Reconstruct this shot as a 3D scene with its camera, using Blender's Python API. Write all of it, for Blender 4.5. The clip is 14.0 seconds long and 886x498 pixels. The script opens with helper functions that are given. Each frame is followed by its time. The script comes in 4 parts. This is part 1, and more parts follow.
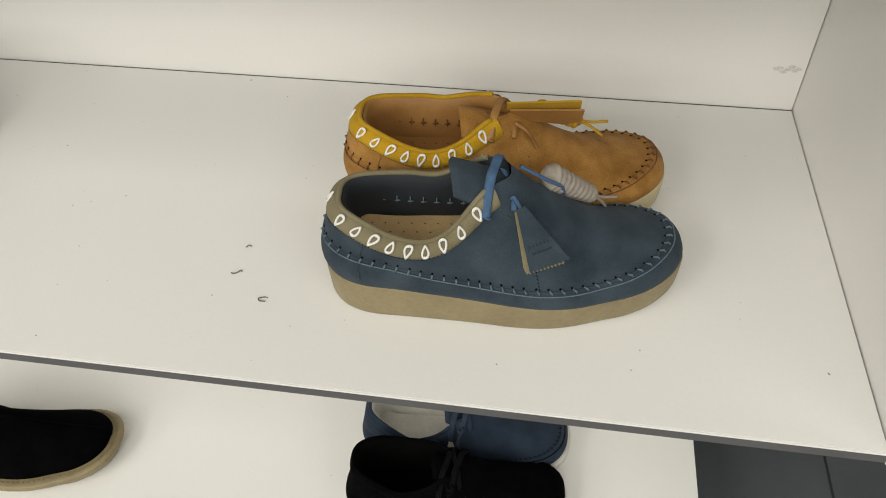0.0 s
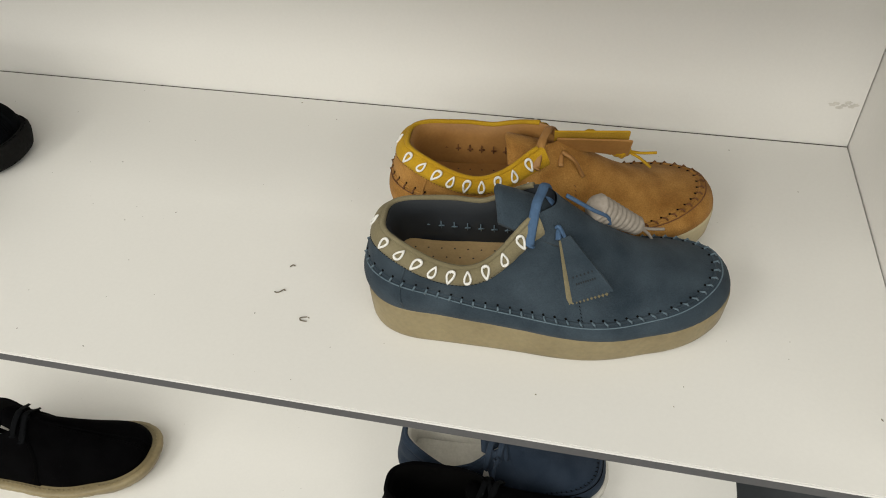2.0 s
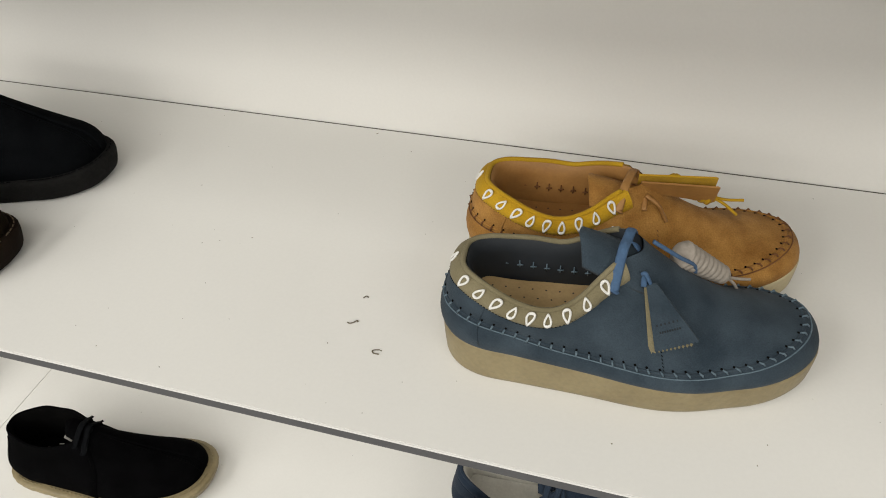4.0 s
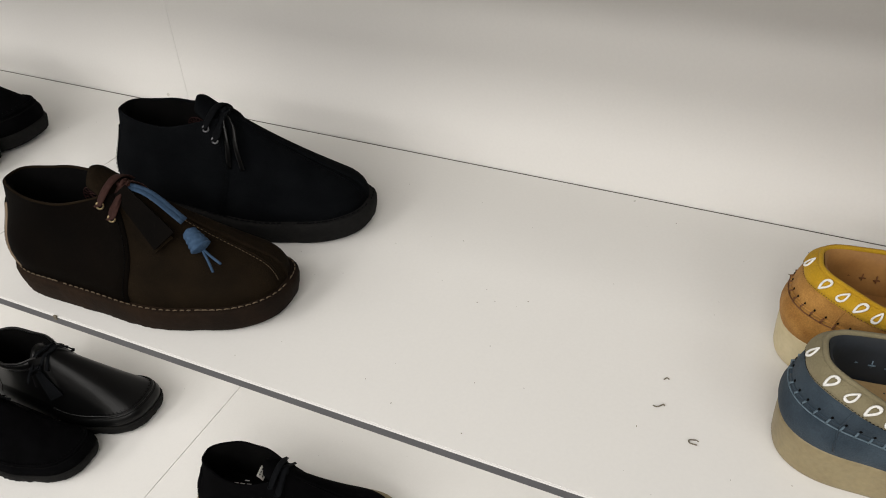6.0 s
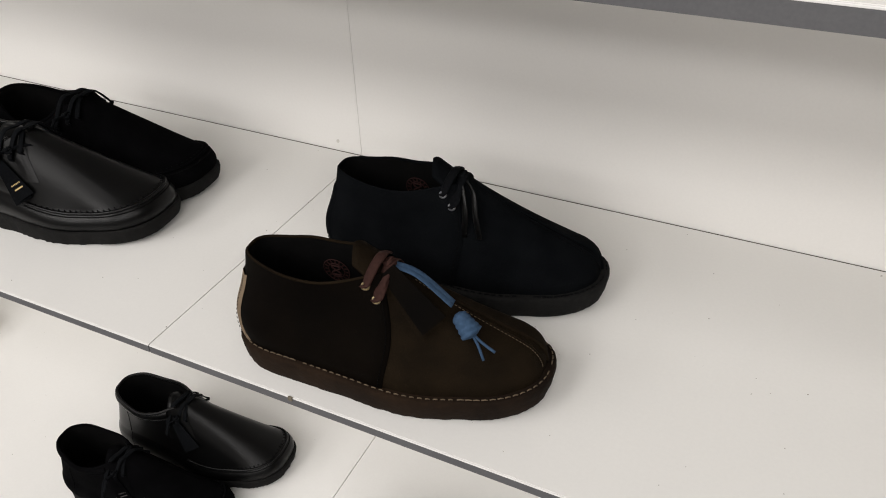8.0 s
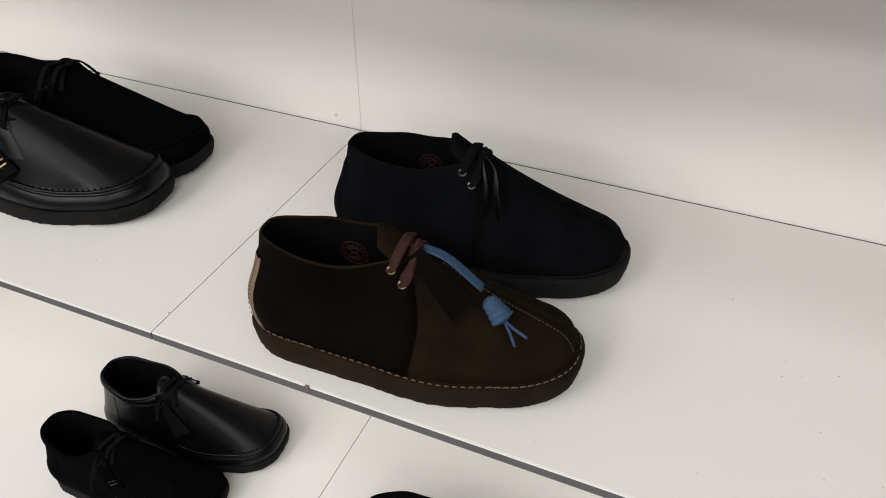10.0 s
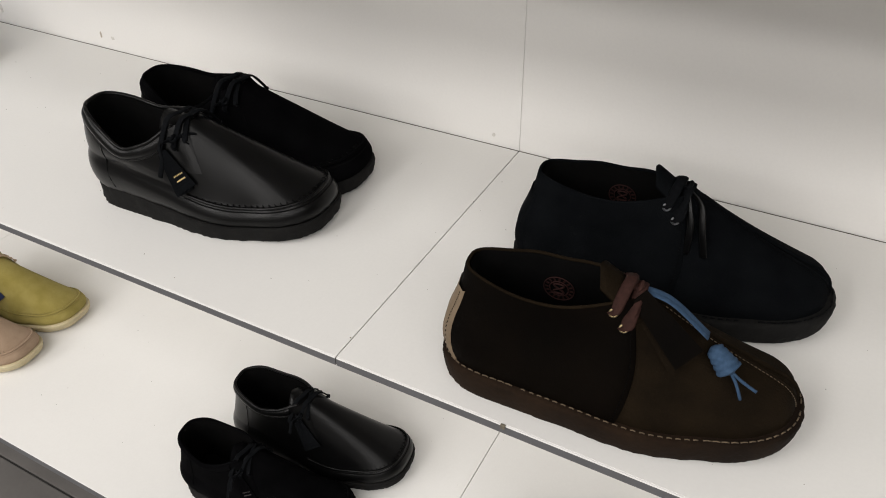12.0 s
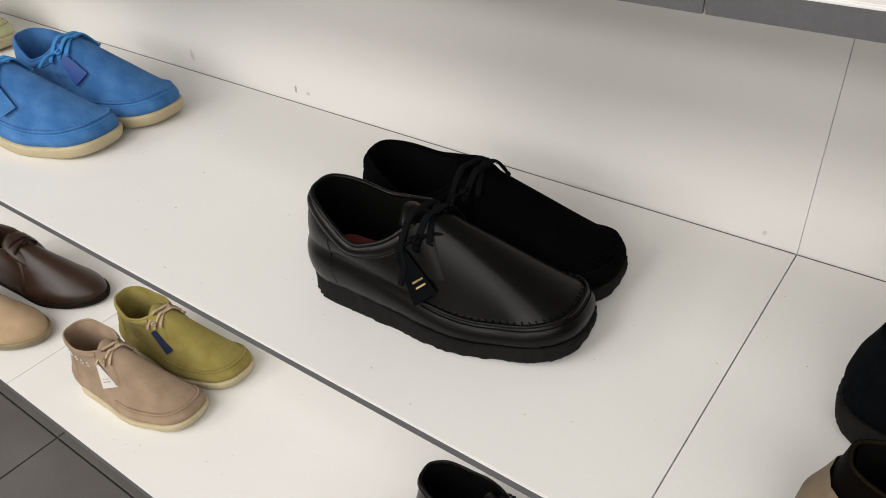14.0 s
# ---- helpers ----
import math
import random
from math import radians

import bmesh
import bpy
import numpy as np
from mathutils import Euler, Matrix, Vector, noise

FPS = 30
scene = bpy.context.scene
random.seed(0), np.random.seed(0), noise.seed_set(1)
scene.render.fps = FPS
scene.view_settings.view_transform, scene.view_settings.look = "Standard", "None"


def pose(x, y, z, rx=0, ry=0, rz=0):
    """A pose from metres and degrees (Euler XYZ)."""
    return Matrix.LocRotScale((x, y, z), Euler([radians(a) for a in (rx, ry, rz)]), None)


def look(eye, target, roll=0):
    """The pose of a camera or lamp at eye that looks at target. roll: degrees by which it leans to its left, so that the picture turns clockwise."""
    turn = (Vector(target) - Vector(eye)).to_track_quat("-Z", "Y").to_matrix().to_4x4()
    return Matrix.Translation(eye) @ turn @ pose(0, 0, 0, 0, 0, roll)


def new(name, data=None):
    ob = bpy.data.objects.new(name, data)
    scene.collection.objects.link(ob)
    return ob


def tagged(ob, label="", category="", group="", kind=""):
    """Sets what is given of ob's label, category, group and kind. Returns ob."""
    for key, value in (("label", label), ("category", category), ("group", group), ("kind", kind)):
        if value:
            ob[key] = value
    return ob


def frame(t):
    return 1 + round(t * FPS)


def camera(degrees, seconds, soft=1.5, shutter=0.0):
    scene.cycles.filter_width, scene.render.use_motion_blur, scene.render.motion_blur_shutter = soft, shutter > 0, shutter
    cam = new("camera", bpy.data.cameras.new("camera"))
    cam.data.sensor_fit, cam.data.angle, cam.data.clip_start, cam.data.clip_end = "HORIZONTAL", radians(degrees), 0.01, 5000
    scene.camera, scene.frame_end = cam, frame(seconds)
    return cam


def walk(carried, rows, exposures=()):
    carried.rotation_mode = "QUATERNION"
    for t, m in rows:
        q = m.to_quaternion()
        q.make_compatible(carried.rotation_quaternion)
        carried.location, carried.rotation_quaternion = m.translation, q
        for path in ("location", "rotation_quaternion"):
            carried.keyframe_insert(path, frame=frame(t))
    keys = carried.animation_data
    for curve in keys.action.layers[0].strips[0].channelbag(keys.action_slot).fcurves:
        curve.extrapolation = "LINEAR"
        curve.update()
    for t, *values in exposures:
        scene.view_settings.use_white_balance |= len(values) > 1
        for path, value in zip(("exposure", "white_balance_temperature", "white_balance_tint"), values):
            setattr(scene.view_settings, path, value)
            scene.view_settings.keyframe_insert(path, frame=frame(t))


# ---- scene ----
cam = camera(60.0, 14.0, soft=1.0)
PATH = [
    (0, (0.955, -0.305, 0.467), (0.709, 1.086, -0.948), -1.9),
    (0.5, (0.956, -0.301, 0.467), (0.688, 1.092, -0.943), -2.1),
    (1, (0.954, -0.301, 0.467), (0.657, 1.096, -0.933), -2.5),
    (1.5, (0.951, -0.303, 0.467), (0.628, 1.104, -0.917), -2.6),
    (2, (0.954, -0.304, 0.466), (0.594, 1.114, -0.898), -2.8),
    (4.5, (0.903, -0.301, 0.47), (0.381, 1.141, -0.814), -2.9),
    (5, (0.863, -0.311, 0.47), (0.296, 1.139, -0.784), -2.6),
    (5.5, (0.807, -0.324, 0.471), (0.176, 1.124, -0.756), -2.5),
    (6, (0.731, -0.338, 0.475), (0.045, 1.104, -0.729), -2.3),
    (6.5, (0.653, -0.347, 0.485), (-0.073, 1.089, -0.703), -2.4),
    (7, (0.583, -0.352, 0.493), (-0.157, 1.084, -0.686), -2.2),
    (7.5, (0.531, -0.359, 0.498), (-0.203, 1.084, -0.677), -2.0),
    (8, (0.494, -0.358, 0.495), (-0.228, 1.09, -0.68), -1.7),
    (10.5, (0.424, -0.352, 0.48), (-0.192, 1.09, -0.761), -0.0),
    (11, (0.4, -0.358, 0.478), (-0.24, 1.073, -0.765), -0.1),
    (11.5, (0.362, -0.367, 0.486), (-0.329, 1.044, -0.75), -0.5),
    (12, (0.317, -0.371, 0.487), (-0.452, 1.013, -0.734), -1.2),
    (12.5, (0.268, -0.37, 0.484), (-0.571, 0.985, -0.725), -1.9),
    (13, (0.217, -0.353, 0.474), (-0.692, 0.966, -0.723), -2.7),
    (13.5, (0.16, -0.333, 0.479), (-0.803, 0.959, -0.706), -3.2),
    (14, (0.104, -0.314, 0.487), (-0.906, 0.954, -0.685), -3.8),
]
walk(cam, [(t, look(eye, target, roll)) for t, eye, target, roll in PATH],
     [(0, 0, 6450, 9), (2, 0, 6450, 9), (5, 0, 6340, 12), (7.5, 0, 6260, 15), (10.5, 0, 6240, 15), (14, 0, 6280, 14)])

# ---- world, light ----
world = bpy.data.worlds.new("world")
world.use_nodes = True
world.node_tree.nodes["Background"].inputs[0].default_value = (1.0, 0.96, 0.9, 1)
world.node_tree.nodes["Background"].inputs[1].default_value = 0.25
scene.world = world
scene.view_settings.exposure = 0.0

Z_LOW, Z_UP, Z_FLOOR, DEPTH, Z_CEIL = -0.515, 0.3867, -0.622, 0.40, 2.1


# ---- materials ----
def material(name):
    m = bpy.data.materials.new(name)
    m.use_nodes = True
    nt = m.node_tree
    return m, nt, nt.nodes["Principled BSDF"]


def surface(name, a, b, rough=0.6, scale=40.0, bump=0.15, fine=400.0, metal=0.0, sheen=0.0, spec=0.5, patch=0.5, spread=0.08, subsurface=0.0):
    """Two colours mixed by a broad noise, a fine grain in colour and relief."""
    m, nt, p = material(name)
    N, K = nt.nodes, nt.links
    co = N.new("ShaderNodeTexCoord")
    broad, grain = N.new("ShaderNodeTexNoise"), N.new("ShaderNodeTexNoise")
    broad.inputs["Scale"].default_value, broad.inputs["Detail"].default_value = scale, 4
    grain.inputs["Scale"].default_value, grain.inputs["Detail"].default_value = fine, 3
    K.new(co.outputs["Object"], broad.inputs["Vector"])
    K.new(co.outputs["Object"], grain.inputs["Vector"])
    ramp = N.new("ShaderNodeValToRGB")
    ramp.color_ramp.elements[0].position, ramp.color_ramp.elements[1].position = 0.5 - patch / 2, 0.5 + patch / 2
    ramp.color_ramp.elements[0].color, ramp.color_ramp.elements[1].color = (*a, 1), (*b, 1)
    K.new(broad.outputs[0], ramp.inputs[0])
    mix = N.new("ShaderNodeMix")
    mix.data_type, mix.blend_type = "RGBA", "MULTIPLY"
    mix.inputs[0].default_value = 1.0
    tone = N.new("ShaderNodeMapRange")
    tone.inputs[3].default_value, tone.inputs[4].default_value = 1 - spread * 2, 1 + spread * 2
    K.new(grain.outputs[0], tone.inputs[0])
    K.new(ramp.outputs[0], mix.inputs[6])
    K.new(tone.outputs[0], mix.inputs[7])
    K.new(mix.outputs[2], p.inputs["Base Color"])
    rr = N.new("ShaderNodeMapRange")
    rr.inputs[3].default_value, rr.inputs[4].default_value = rough - 0.06, min(1, rough + 0.06)
    K.new(broad.outputs[0], rr.inputs[0])
    K.new(rr.outputs[0], p.inputs["Roughness"])
    bp = N.new("ShaderNodeBump")
    bp.inputs["Strength"].default_value, bp.inputs["Distance"].default_value = bump, 0.001
    K.new(grain.outputs[0], bp.inputs["Height"])
    K.new(bp.outputs[0], p.inputs["Normal"])
    p.inputs["Metallic"].default_value = metal
    p.inputs["Sheen Weight"].default_value = sheen
    p.inputs["Sheen Roughness"].default_value = 0.5
    p.inputs["Specular IOR Level"].default_value = spec
    if subsurface:
        p.inputs["Subsurface Weight"].default_value = subsurface
        p.inputs["Subsurface Radius"].default_value = (0.01, 0.007, 0.004)
    return m


def suede(name, a, b, spread=0.1, sheen=0.06, scale=28, spec=0.08):
    return surface(name, a, b, 0.92, scale, 0.6, 900, sheen=sheen, spec=spec, spread=spread, patch=0.36)


def smooth_leather(name, a, b, rough=0.30, spec=0.14):
    return surface(name, a, b, rough, 18, 0.06, 700, spec=spec, spread=0.05)


WHITE = surface("white_melamine", (0.79, 0.78, 0.755), (0.82, 0.81, 0.785), 0.42, 3.0, 0.02, 300, spread=0.012, spec=0.4)
WALLW = surface("white_back_panel", (0.79, 0.775, 0.75), (0.82, 0.805, 0.78), 0.5, 2.5, 0.02, 300, spread=0.012, spec=0.3)
EDGE = surface("grey_edge", (0.095, 0.095, 0.10), (0.12, 0.12, 0.125), 0.5, 20, 0.05, 500)
LIP = surface("white_edge_chamfer", (0.82, 0.81, 0.79), (0.85, 0.84, 0.82), 0.3, 20, 0.02, 500, spread=0.01)
DARK = surface("dark_plinth", (0.015, 0.015, 0.015), (0.03, 0.03, 0.03), 0.7)
TILE = surface("floor_tile_grey", (0.105, 0.098, 0.092), (0.14, 0.132, 0.125), 0.35, 6, 0.05, 120, spread=0.05)
DARKTILE = surface("floor_tile_dark", (0.068, 0.075, 0.083), (0.095, 0.103, 0.112), 0.4, 6, 0.05, 120, spread=0.05)
GROUT = surface("grout", (0.045, 0.042, 0.04), (0.06, 0.056, 0.053), 0.9, 30, 0.2)
PLASTER = surface("room_paint", (0.48, 0.47, 0.455), (0.54, 0.53, 0.515), 0.8, 3, 0.05)
JOINT = surface("brown_joint", (0.055, 0.047, 0.040), (0.10, 0.088, 0.075), 0.9, 60, 0.1)
SPECK = surface("dirt_speck", (0.10, 0.085, 0.06), (0.22, 0.19, 0.14), 0.9, 300, 0.2)
STAIN = surface("scuff_brown", (0.42, 0.36, 0.30), (0.5, 0.44, 0.37), 0.8, 200, 0.2)
SMUDGE = surface("scuff_faint", (0.58, 0.56, 0.52), (0.70, 0.675, 0.63), 0.6, 120, 0.1)

BLUE = suede("slate_blue_nubuck", (0.024, 0.036, 0.049), (0.050, 0.069, 0.088), 0.16)
OLIVE = suede("olive_grey_suede", (0.17, 0.145, 0.085), (0.23, 0.2, 0.125))
TAN = suede("tan_suede", (0.24, 0.112, 0.026), (0.41, 0.212, 0.058), 0.22, scale=45)
YELLOW = suede("mustard_suede", (0.40, 0.225, 0.012), (0.50, 0.30, 0.02), 0.12)
TANLEATHER = surface("tan_lining_leather", (0.26, 0.12, 0.03), (0.36, 0.18, 0.05), 0.6, 30, 0.1)
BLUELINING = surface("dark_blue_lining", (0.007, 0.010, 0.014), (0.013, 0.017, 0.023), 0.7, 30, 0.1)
FOOTBED = surface("tan_footbed_leather", (0.46, 0.31, 0.14), (0.54, 0.38, 0.19), 0.6, 20, 0.1)
CREPE_TAN = surface("natural_crepe", (0.185, 0.145, 0.075), (0.28, 0.228, 0.125), 0.5, 25, 0.35, 260, spread=0.10, subsurface=0.15)
CREPE_PALE = surface("pale_crepe", (0.44, 0.37, 0.22), (0.55, 0.47, 0.30), 0.6, 25, 0.35, 260, spread=0.06, subsurface=0.15)
CREPE_BLACK = surface("black_crepe", (0.004, 0.004, 0.004), (0.010, 0.0097, 0.0092), 0.9, 40, 0.7, 260, spread=0.2, spec=0.15)
CREPE_BROWN = surface("brown_crepe", (0.0035, 0.0022, 0.0015), (0.019, 0.0108, 0.0058), 0.9, 16, 0.6, 260, spread=0.15, spec=0.12)
CREPE_WHITE = surface("off_white_rubber", (0.56, 0.54, 0.49), (0.64, 0.62, 0.57), 0.6, 40, 0.2, 300)
BLACKSUEDE = suede("black_suede", (0.0012, 0.0012, 0.0014), (0.0026, 0.0026, 0.003), 0.2, 0.0, spec=0.02)
BLACKNUBUCK = suede("black_nubuck", (0.0022, 0.0026, 0.0033), (0.0044, 0.0051, 0.0060), 0.15, 0.0, spec=0.03)
BLACKLEATHER = smooth_leather("black_smooth_leather", (0.0016, 0.0016, 0.0017), (0.0026, 0.0026, 0.0027), 0.30, spec=0.18)
BLACKLINING = surface("black_lining", (0.0012, 0.0012, 0.0012), (0.0024, 0.0023, 0.0023), 0.9, 40, 0.1, spec=0.05)
# one brown leather twice: shade of upright sides and light on top as colour
BROWNSHADED = surface("brown_oiled_leather_shaded", (0.0009, 0.0006, 0.0004), (0.0034, 0.0021, 0.0011), 0.75, 14, 0.2, 700, spec=0.045, spread=0.12)
BROWNLIT = surface("brown_oiled_leather_lit", (0.0055, 0.0036, 0.0019), (0.0135, 0.0088, 0.0045), 0.85, 30, 0.5, 700, spec=0.05, spread=0.16)
BROWNHEEL = surface("worn_tan_heel_leather", (0.11, 0.078, 0.048), (0.22, 0.16, 0.10), 0.75, 30, 0.25)
BROWNSHINE = smooth_leather("brown_smooth_leather", (0.018, 0.009, 0.0055), (0.042, 0.021, 0.012), 0.34, spec=0.35)
OXBLOOD = surface("oxblood_insole", (0.16, 0.036, 0.030), (0.22, 0.05, 0.042), 0.6, 30, 0.1)
SKY = suede("bright_blue_suede", (0.036, 0.130, 0.34), (0.080, 0.215, 0.47), 0.16)
SKYLACE = surface("bright_blue_lace", (0.03, 0.20, 0.50), (0.05, 0.26, 0.60), 0.8, 200, 0.4)
NAVY = suede("navy_suede", (0.018, 0.028, 0.046), (0.030, 0.043, 0.066), 0.12)
OLIVEGREEN = suede("olive_green_suede", (0.24, 0.195, 0.05), (0.32, 0.265, 0.085), 0.08)
PALEGREEN = suede("pale_green_suede", (0.48, 0.50, 0.28), (0.56, 0.58, 0.34), 0.08)
BEIGE = suede("beige_suede", (0.29, 0.205, 0.138), (0.37, 0.27, 0.19), 0.1)
SAND = suede("sand_suede", (0.37, 0.265, 0.16), (0.46, 0.335, 0.21), 0.08)
WHITETHREAD = surface("white_thread", (0.74, 0.73, 0.70), (0.80, 0.79, 0.76), 0.7, 200, 0.3)
GREYLACE = surface("taupe_lace", (0.27, 0.235, 0.20), (0.35, 0.31, 0.27), 0.85, 300, 0.5)
BLUELACE = surface("denim_blue_lace", (0.040, 0.085, 0.17), (0.06, 0.12, 0.22), 0.85, 300, 0.5)
PALEBLUELACE = surface("washed_blue_lace", (0.028, 0.056, 0.105), (0.045, 0.083, 0.145), 0.85, 300, 0.5, spec=0.12)
BROWNLACE = surface("reddish_brown_lace", (0.022, 0.0095, 0.0075), (0.038, 0.0165, 0.013), 0.8, 300, 0.4, spec=0.12)
BLACKLACE = surface("black_lace", (0.0022, 0.0026, 0.0032), (0.0045, 0.005, 0.006), 0.9, 300, 0.4, spec=0.06)
SANDLACE = surface("sand_lace", (0.38, 0.28, 0.18), (0.48, 0.36, 0.24), 0.8, 300, 0.4)
BLUETHREAD = surface("light_blue_thread", (0.08, 0.125, 0.16), (0.13, 0.18, 0.22), 0.8, 300, 0.3)
DARKTHREAD = surface("black_thread", (0.002, 0.002, 0.002), (0.004, 0.004, 0.004), 0.9, 300, 0.3, spec=0.05)
BROWNTHREAD = surface("brown_thread", (0.12, 0.045, 0.012), (0.18, 0.07, 0.02), 0.8, 300, 0.3)
TANTHREAD = surface("tan_thread", (0.24, 0.15, 0.08), (0.32, 0.21, 0.12), 0.8, 300, 0.3)
DULLTAN = surface("dull_tan_thread", (0.085, 0.062, 0.036), (0.14, 0.10, 0.06), 0.85, 300, 0.3)
BRASS = surface("old_brass", (0.30, 0.23, 0.12), (0.38, 0.30, 0.17), 0.35, 80, 0.05, metal=1.0)
GUNMETAL = surface("gunmetal", (0.16, 0.16, 0.17), (0.22, 0.22, 0.23), 0.35, 80, 0.05, metal=1.0)
GOLD = surface("gold_print", (0.50, 0.36, 0.12), (0.58, 0.42, 0.16), 0.4, 80, 0.05)
PRINT = surface("dark_print", (0.005, 0.008, 0.011), (0.008, 0.012, 0.016), 0.8, 80, 0.05)
GREYPRINT = surface("grey_print", (0.05, 0.045, 0.045), (0.08, 0.07, 0.07), 0.7, 80, 0.05)
REDPRINT = surface("dull_red_print", (0.016, 0.0068, 0.0062), (0.025, 0.0105, 0.0095), 0.85, 80, 0.05, spec=0.08)
PAPER = surface("white_card", (0.66, 0.63, 0.58), (0.74, 0.71, 0.66), 0.8, 60, 0.05)
NAVYTAG = surface("navy_tag", (0.012, 0.020, 0.06), (0.018, 0.028, 0.08), 0.6, 60, 0.05)
ORANGE = surface("orange_tag", (0.75, 0.16, 0.03), (0.8, 0.2, 0.04), 0.6, 60, 0.05)


# ---- mesh helpers ----
def part(name, bm, mat, parent=None, label="", smooth=True):
    me = bpy.data.meshes.new(name)
    bmesh.ops.recalc_face_normals(bm, faces=bm.faces[:])
    bm.to_mesh(me)
    bm.free()
    for p in me.polygons:
        p.use_smooth = smooth
    me.materials.append(mat)
    ob = new(name, me)
    if parent is not None:
        ob.parent = parent
    if label:
        ob["label"] = label
    if "stitch" in name or name in ("perforation", "print_bar"):
        ob["kind"] = "stuff"
    return ob


def box(bm, x0, x1, y0, y1, z0, z1, bevel=0.0):
    m = Matrix.LocRotScale(((x0 + x1) / 2, (y0 + y1) / 2, (z0 + z1) / 2), None, (x1 - x0, y1 - y0, z1 - z0))
    g = bmesh.ops.create_cube(bm, size=1.0, matrix=m)
    if bevel:
        es = {e for v in g["verts"] for e in v.link_edges}
        bmesh.ops.bevel(bm, geom=list(es), offset=bevel, segments=2, affect="EDGES", profile=0.6)
    return bm


def grid(bm, rows, closed=False):
    """A sheet through rows of points; closed joins each row's ends."""
    vs = [[bm.verts.new(p) for p in r] for r in rows]
    n = len(vs[0])
    for a, b in zip(vs, vs[1:]):
        for i in range(n if closed else n - 1):
            j = (i + 1) % n
            bm.faces.new((a[i], a[j], b[j], b[i]))
    return vs


def smooth_path(points, n=8):
    """Catmull-Rom through the points."""
    P = [Vector(p) for p in points]
    P = [P[0] * 2 - P[1]] + P + [P[-1] * 2 - P[-2]]
    out = []
    for k in range(1, len(P) - 2):
        a, b, c, d = P[k - 1:k + 3]
        for i in range(n):
            t = i / n
            out.append(0.5 * (2 * b + (c - a) * t + (2 * a - 5 * b + 4 * c - d) * t * t + (3 * b - a - 3 * c + d) * t ** 3))
    return out + [P[-2]]


def tube(bm, path, r, flat=1.0, up=(0, 0, 1), sides=8, closed=False, taper=None):
    """A tube along a path, oval where flat is under 1 (thin along up)."""
    P, rows, n = [Vector(p) for p in path], [], len(path)
    for i in range(n):
        a = P[(i - 1) % n] if closed or i else P[0]
        b = P[(i + 1) % n] if closed or i < n - 1 else P[-1]
        d = (b - a).normalized()
        s = d.cross(Vector(up))
        s = s.normalized() if s.length > 1e-4 else d.orthogonal().normalized()
        u = s.cross(d)
        k = r * (taper(i / (n - 1)) if taper else 1)
        rows.append([P[i] + s * (k * math.cos(q)) + u * (k * flat * math.sin(q)) for q in (2 * math.pi * j / sides for j in range(sides))])
    if closed:
        rows.append(rows[0])
    vs = grid(bm, rows, True)
    if not closed:
        bm.faces.new(vs[0])
        bm.faces.new(vs[-1])
    return bm


def plate(bm, outline, thick, m):
    """A flat piece of that outline and thickness, at the pose m."""
    lo = [bm.verts.new(m @ Vector((x, y, -thick / 2))) for x, y in outline]
    hi = [bm.verts.new(m @ Vector((x, y, thick / 2))) for x, y in outline]
    n = len(lo)
    bm.faces.new(lo[::-1])
    bm.faces.new(hi)
    for i in range(n):
        bm.faces.new((lo[i], lo[(i + 1) % n], hi[(i + 1) % n], hi[i]))
    return bm


def lerp(table, x):
    xs, ys = zip(*table)
    return float(np.interp(x, xs, ys))


def ease(table, x):
    """Like lerp, with rounded corners."""
    return sum(lerp(table, x + d) * w for d, w in ((-0.06, 0.2), (-0.03, 0.2), (0, 0.2), (0.03, 0.2), (0.06, 0.2)))


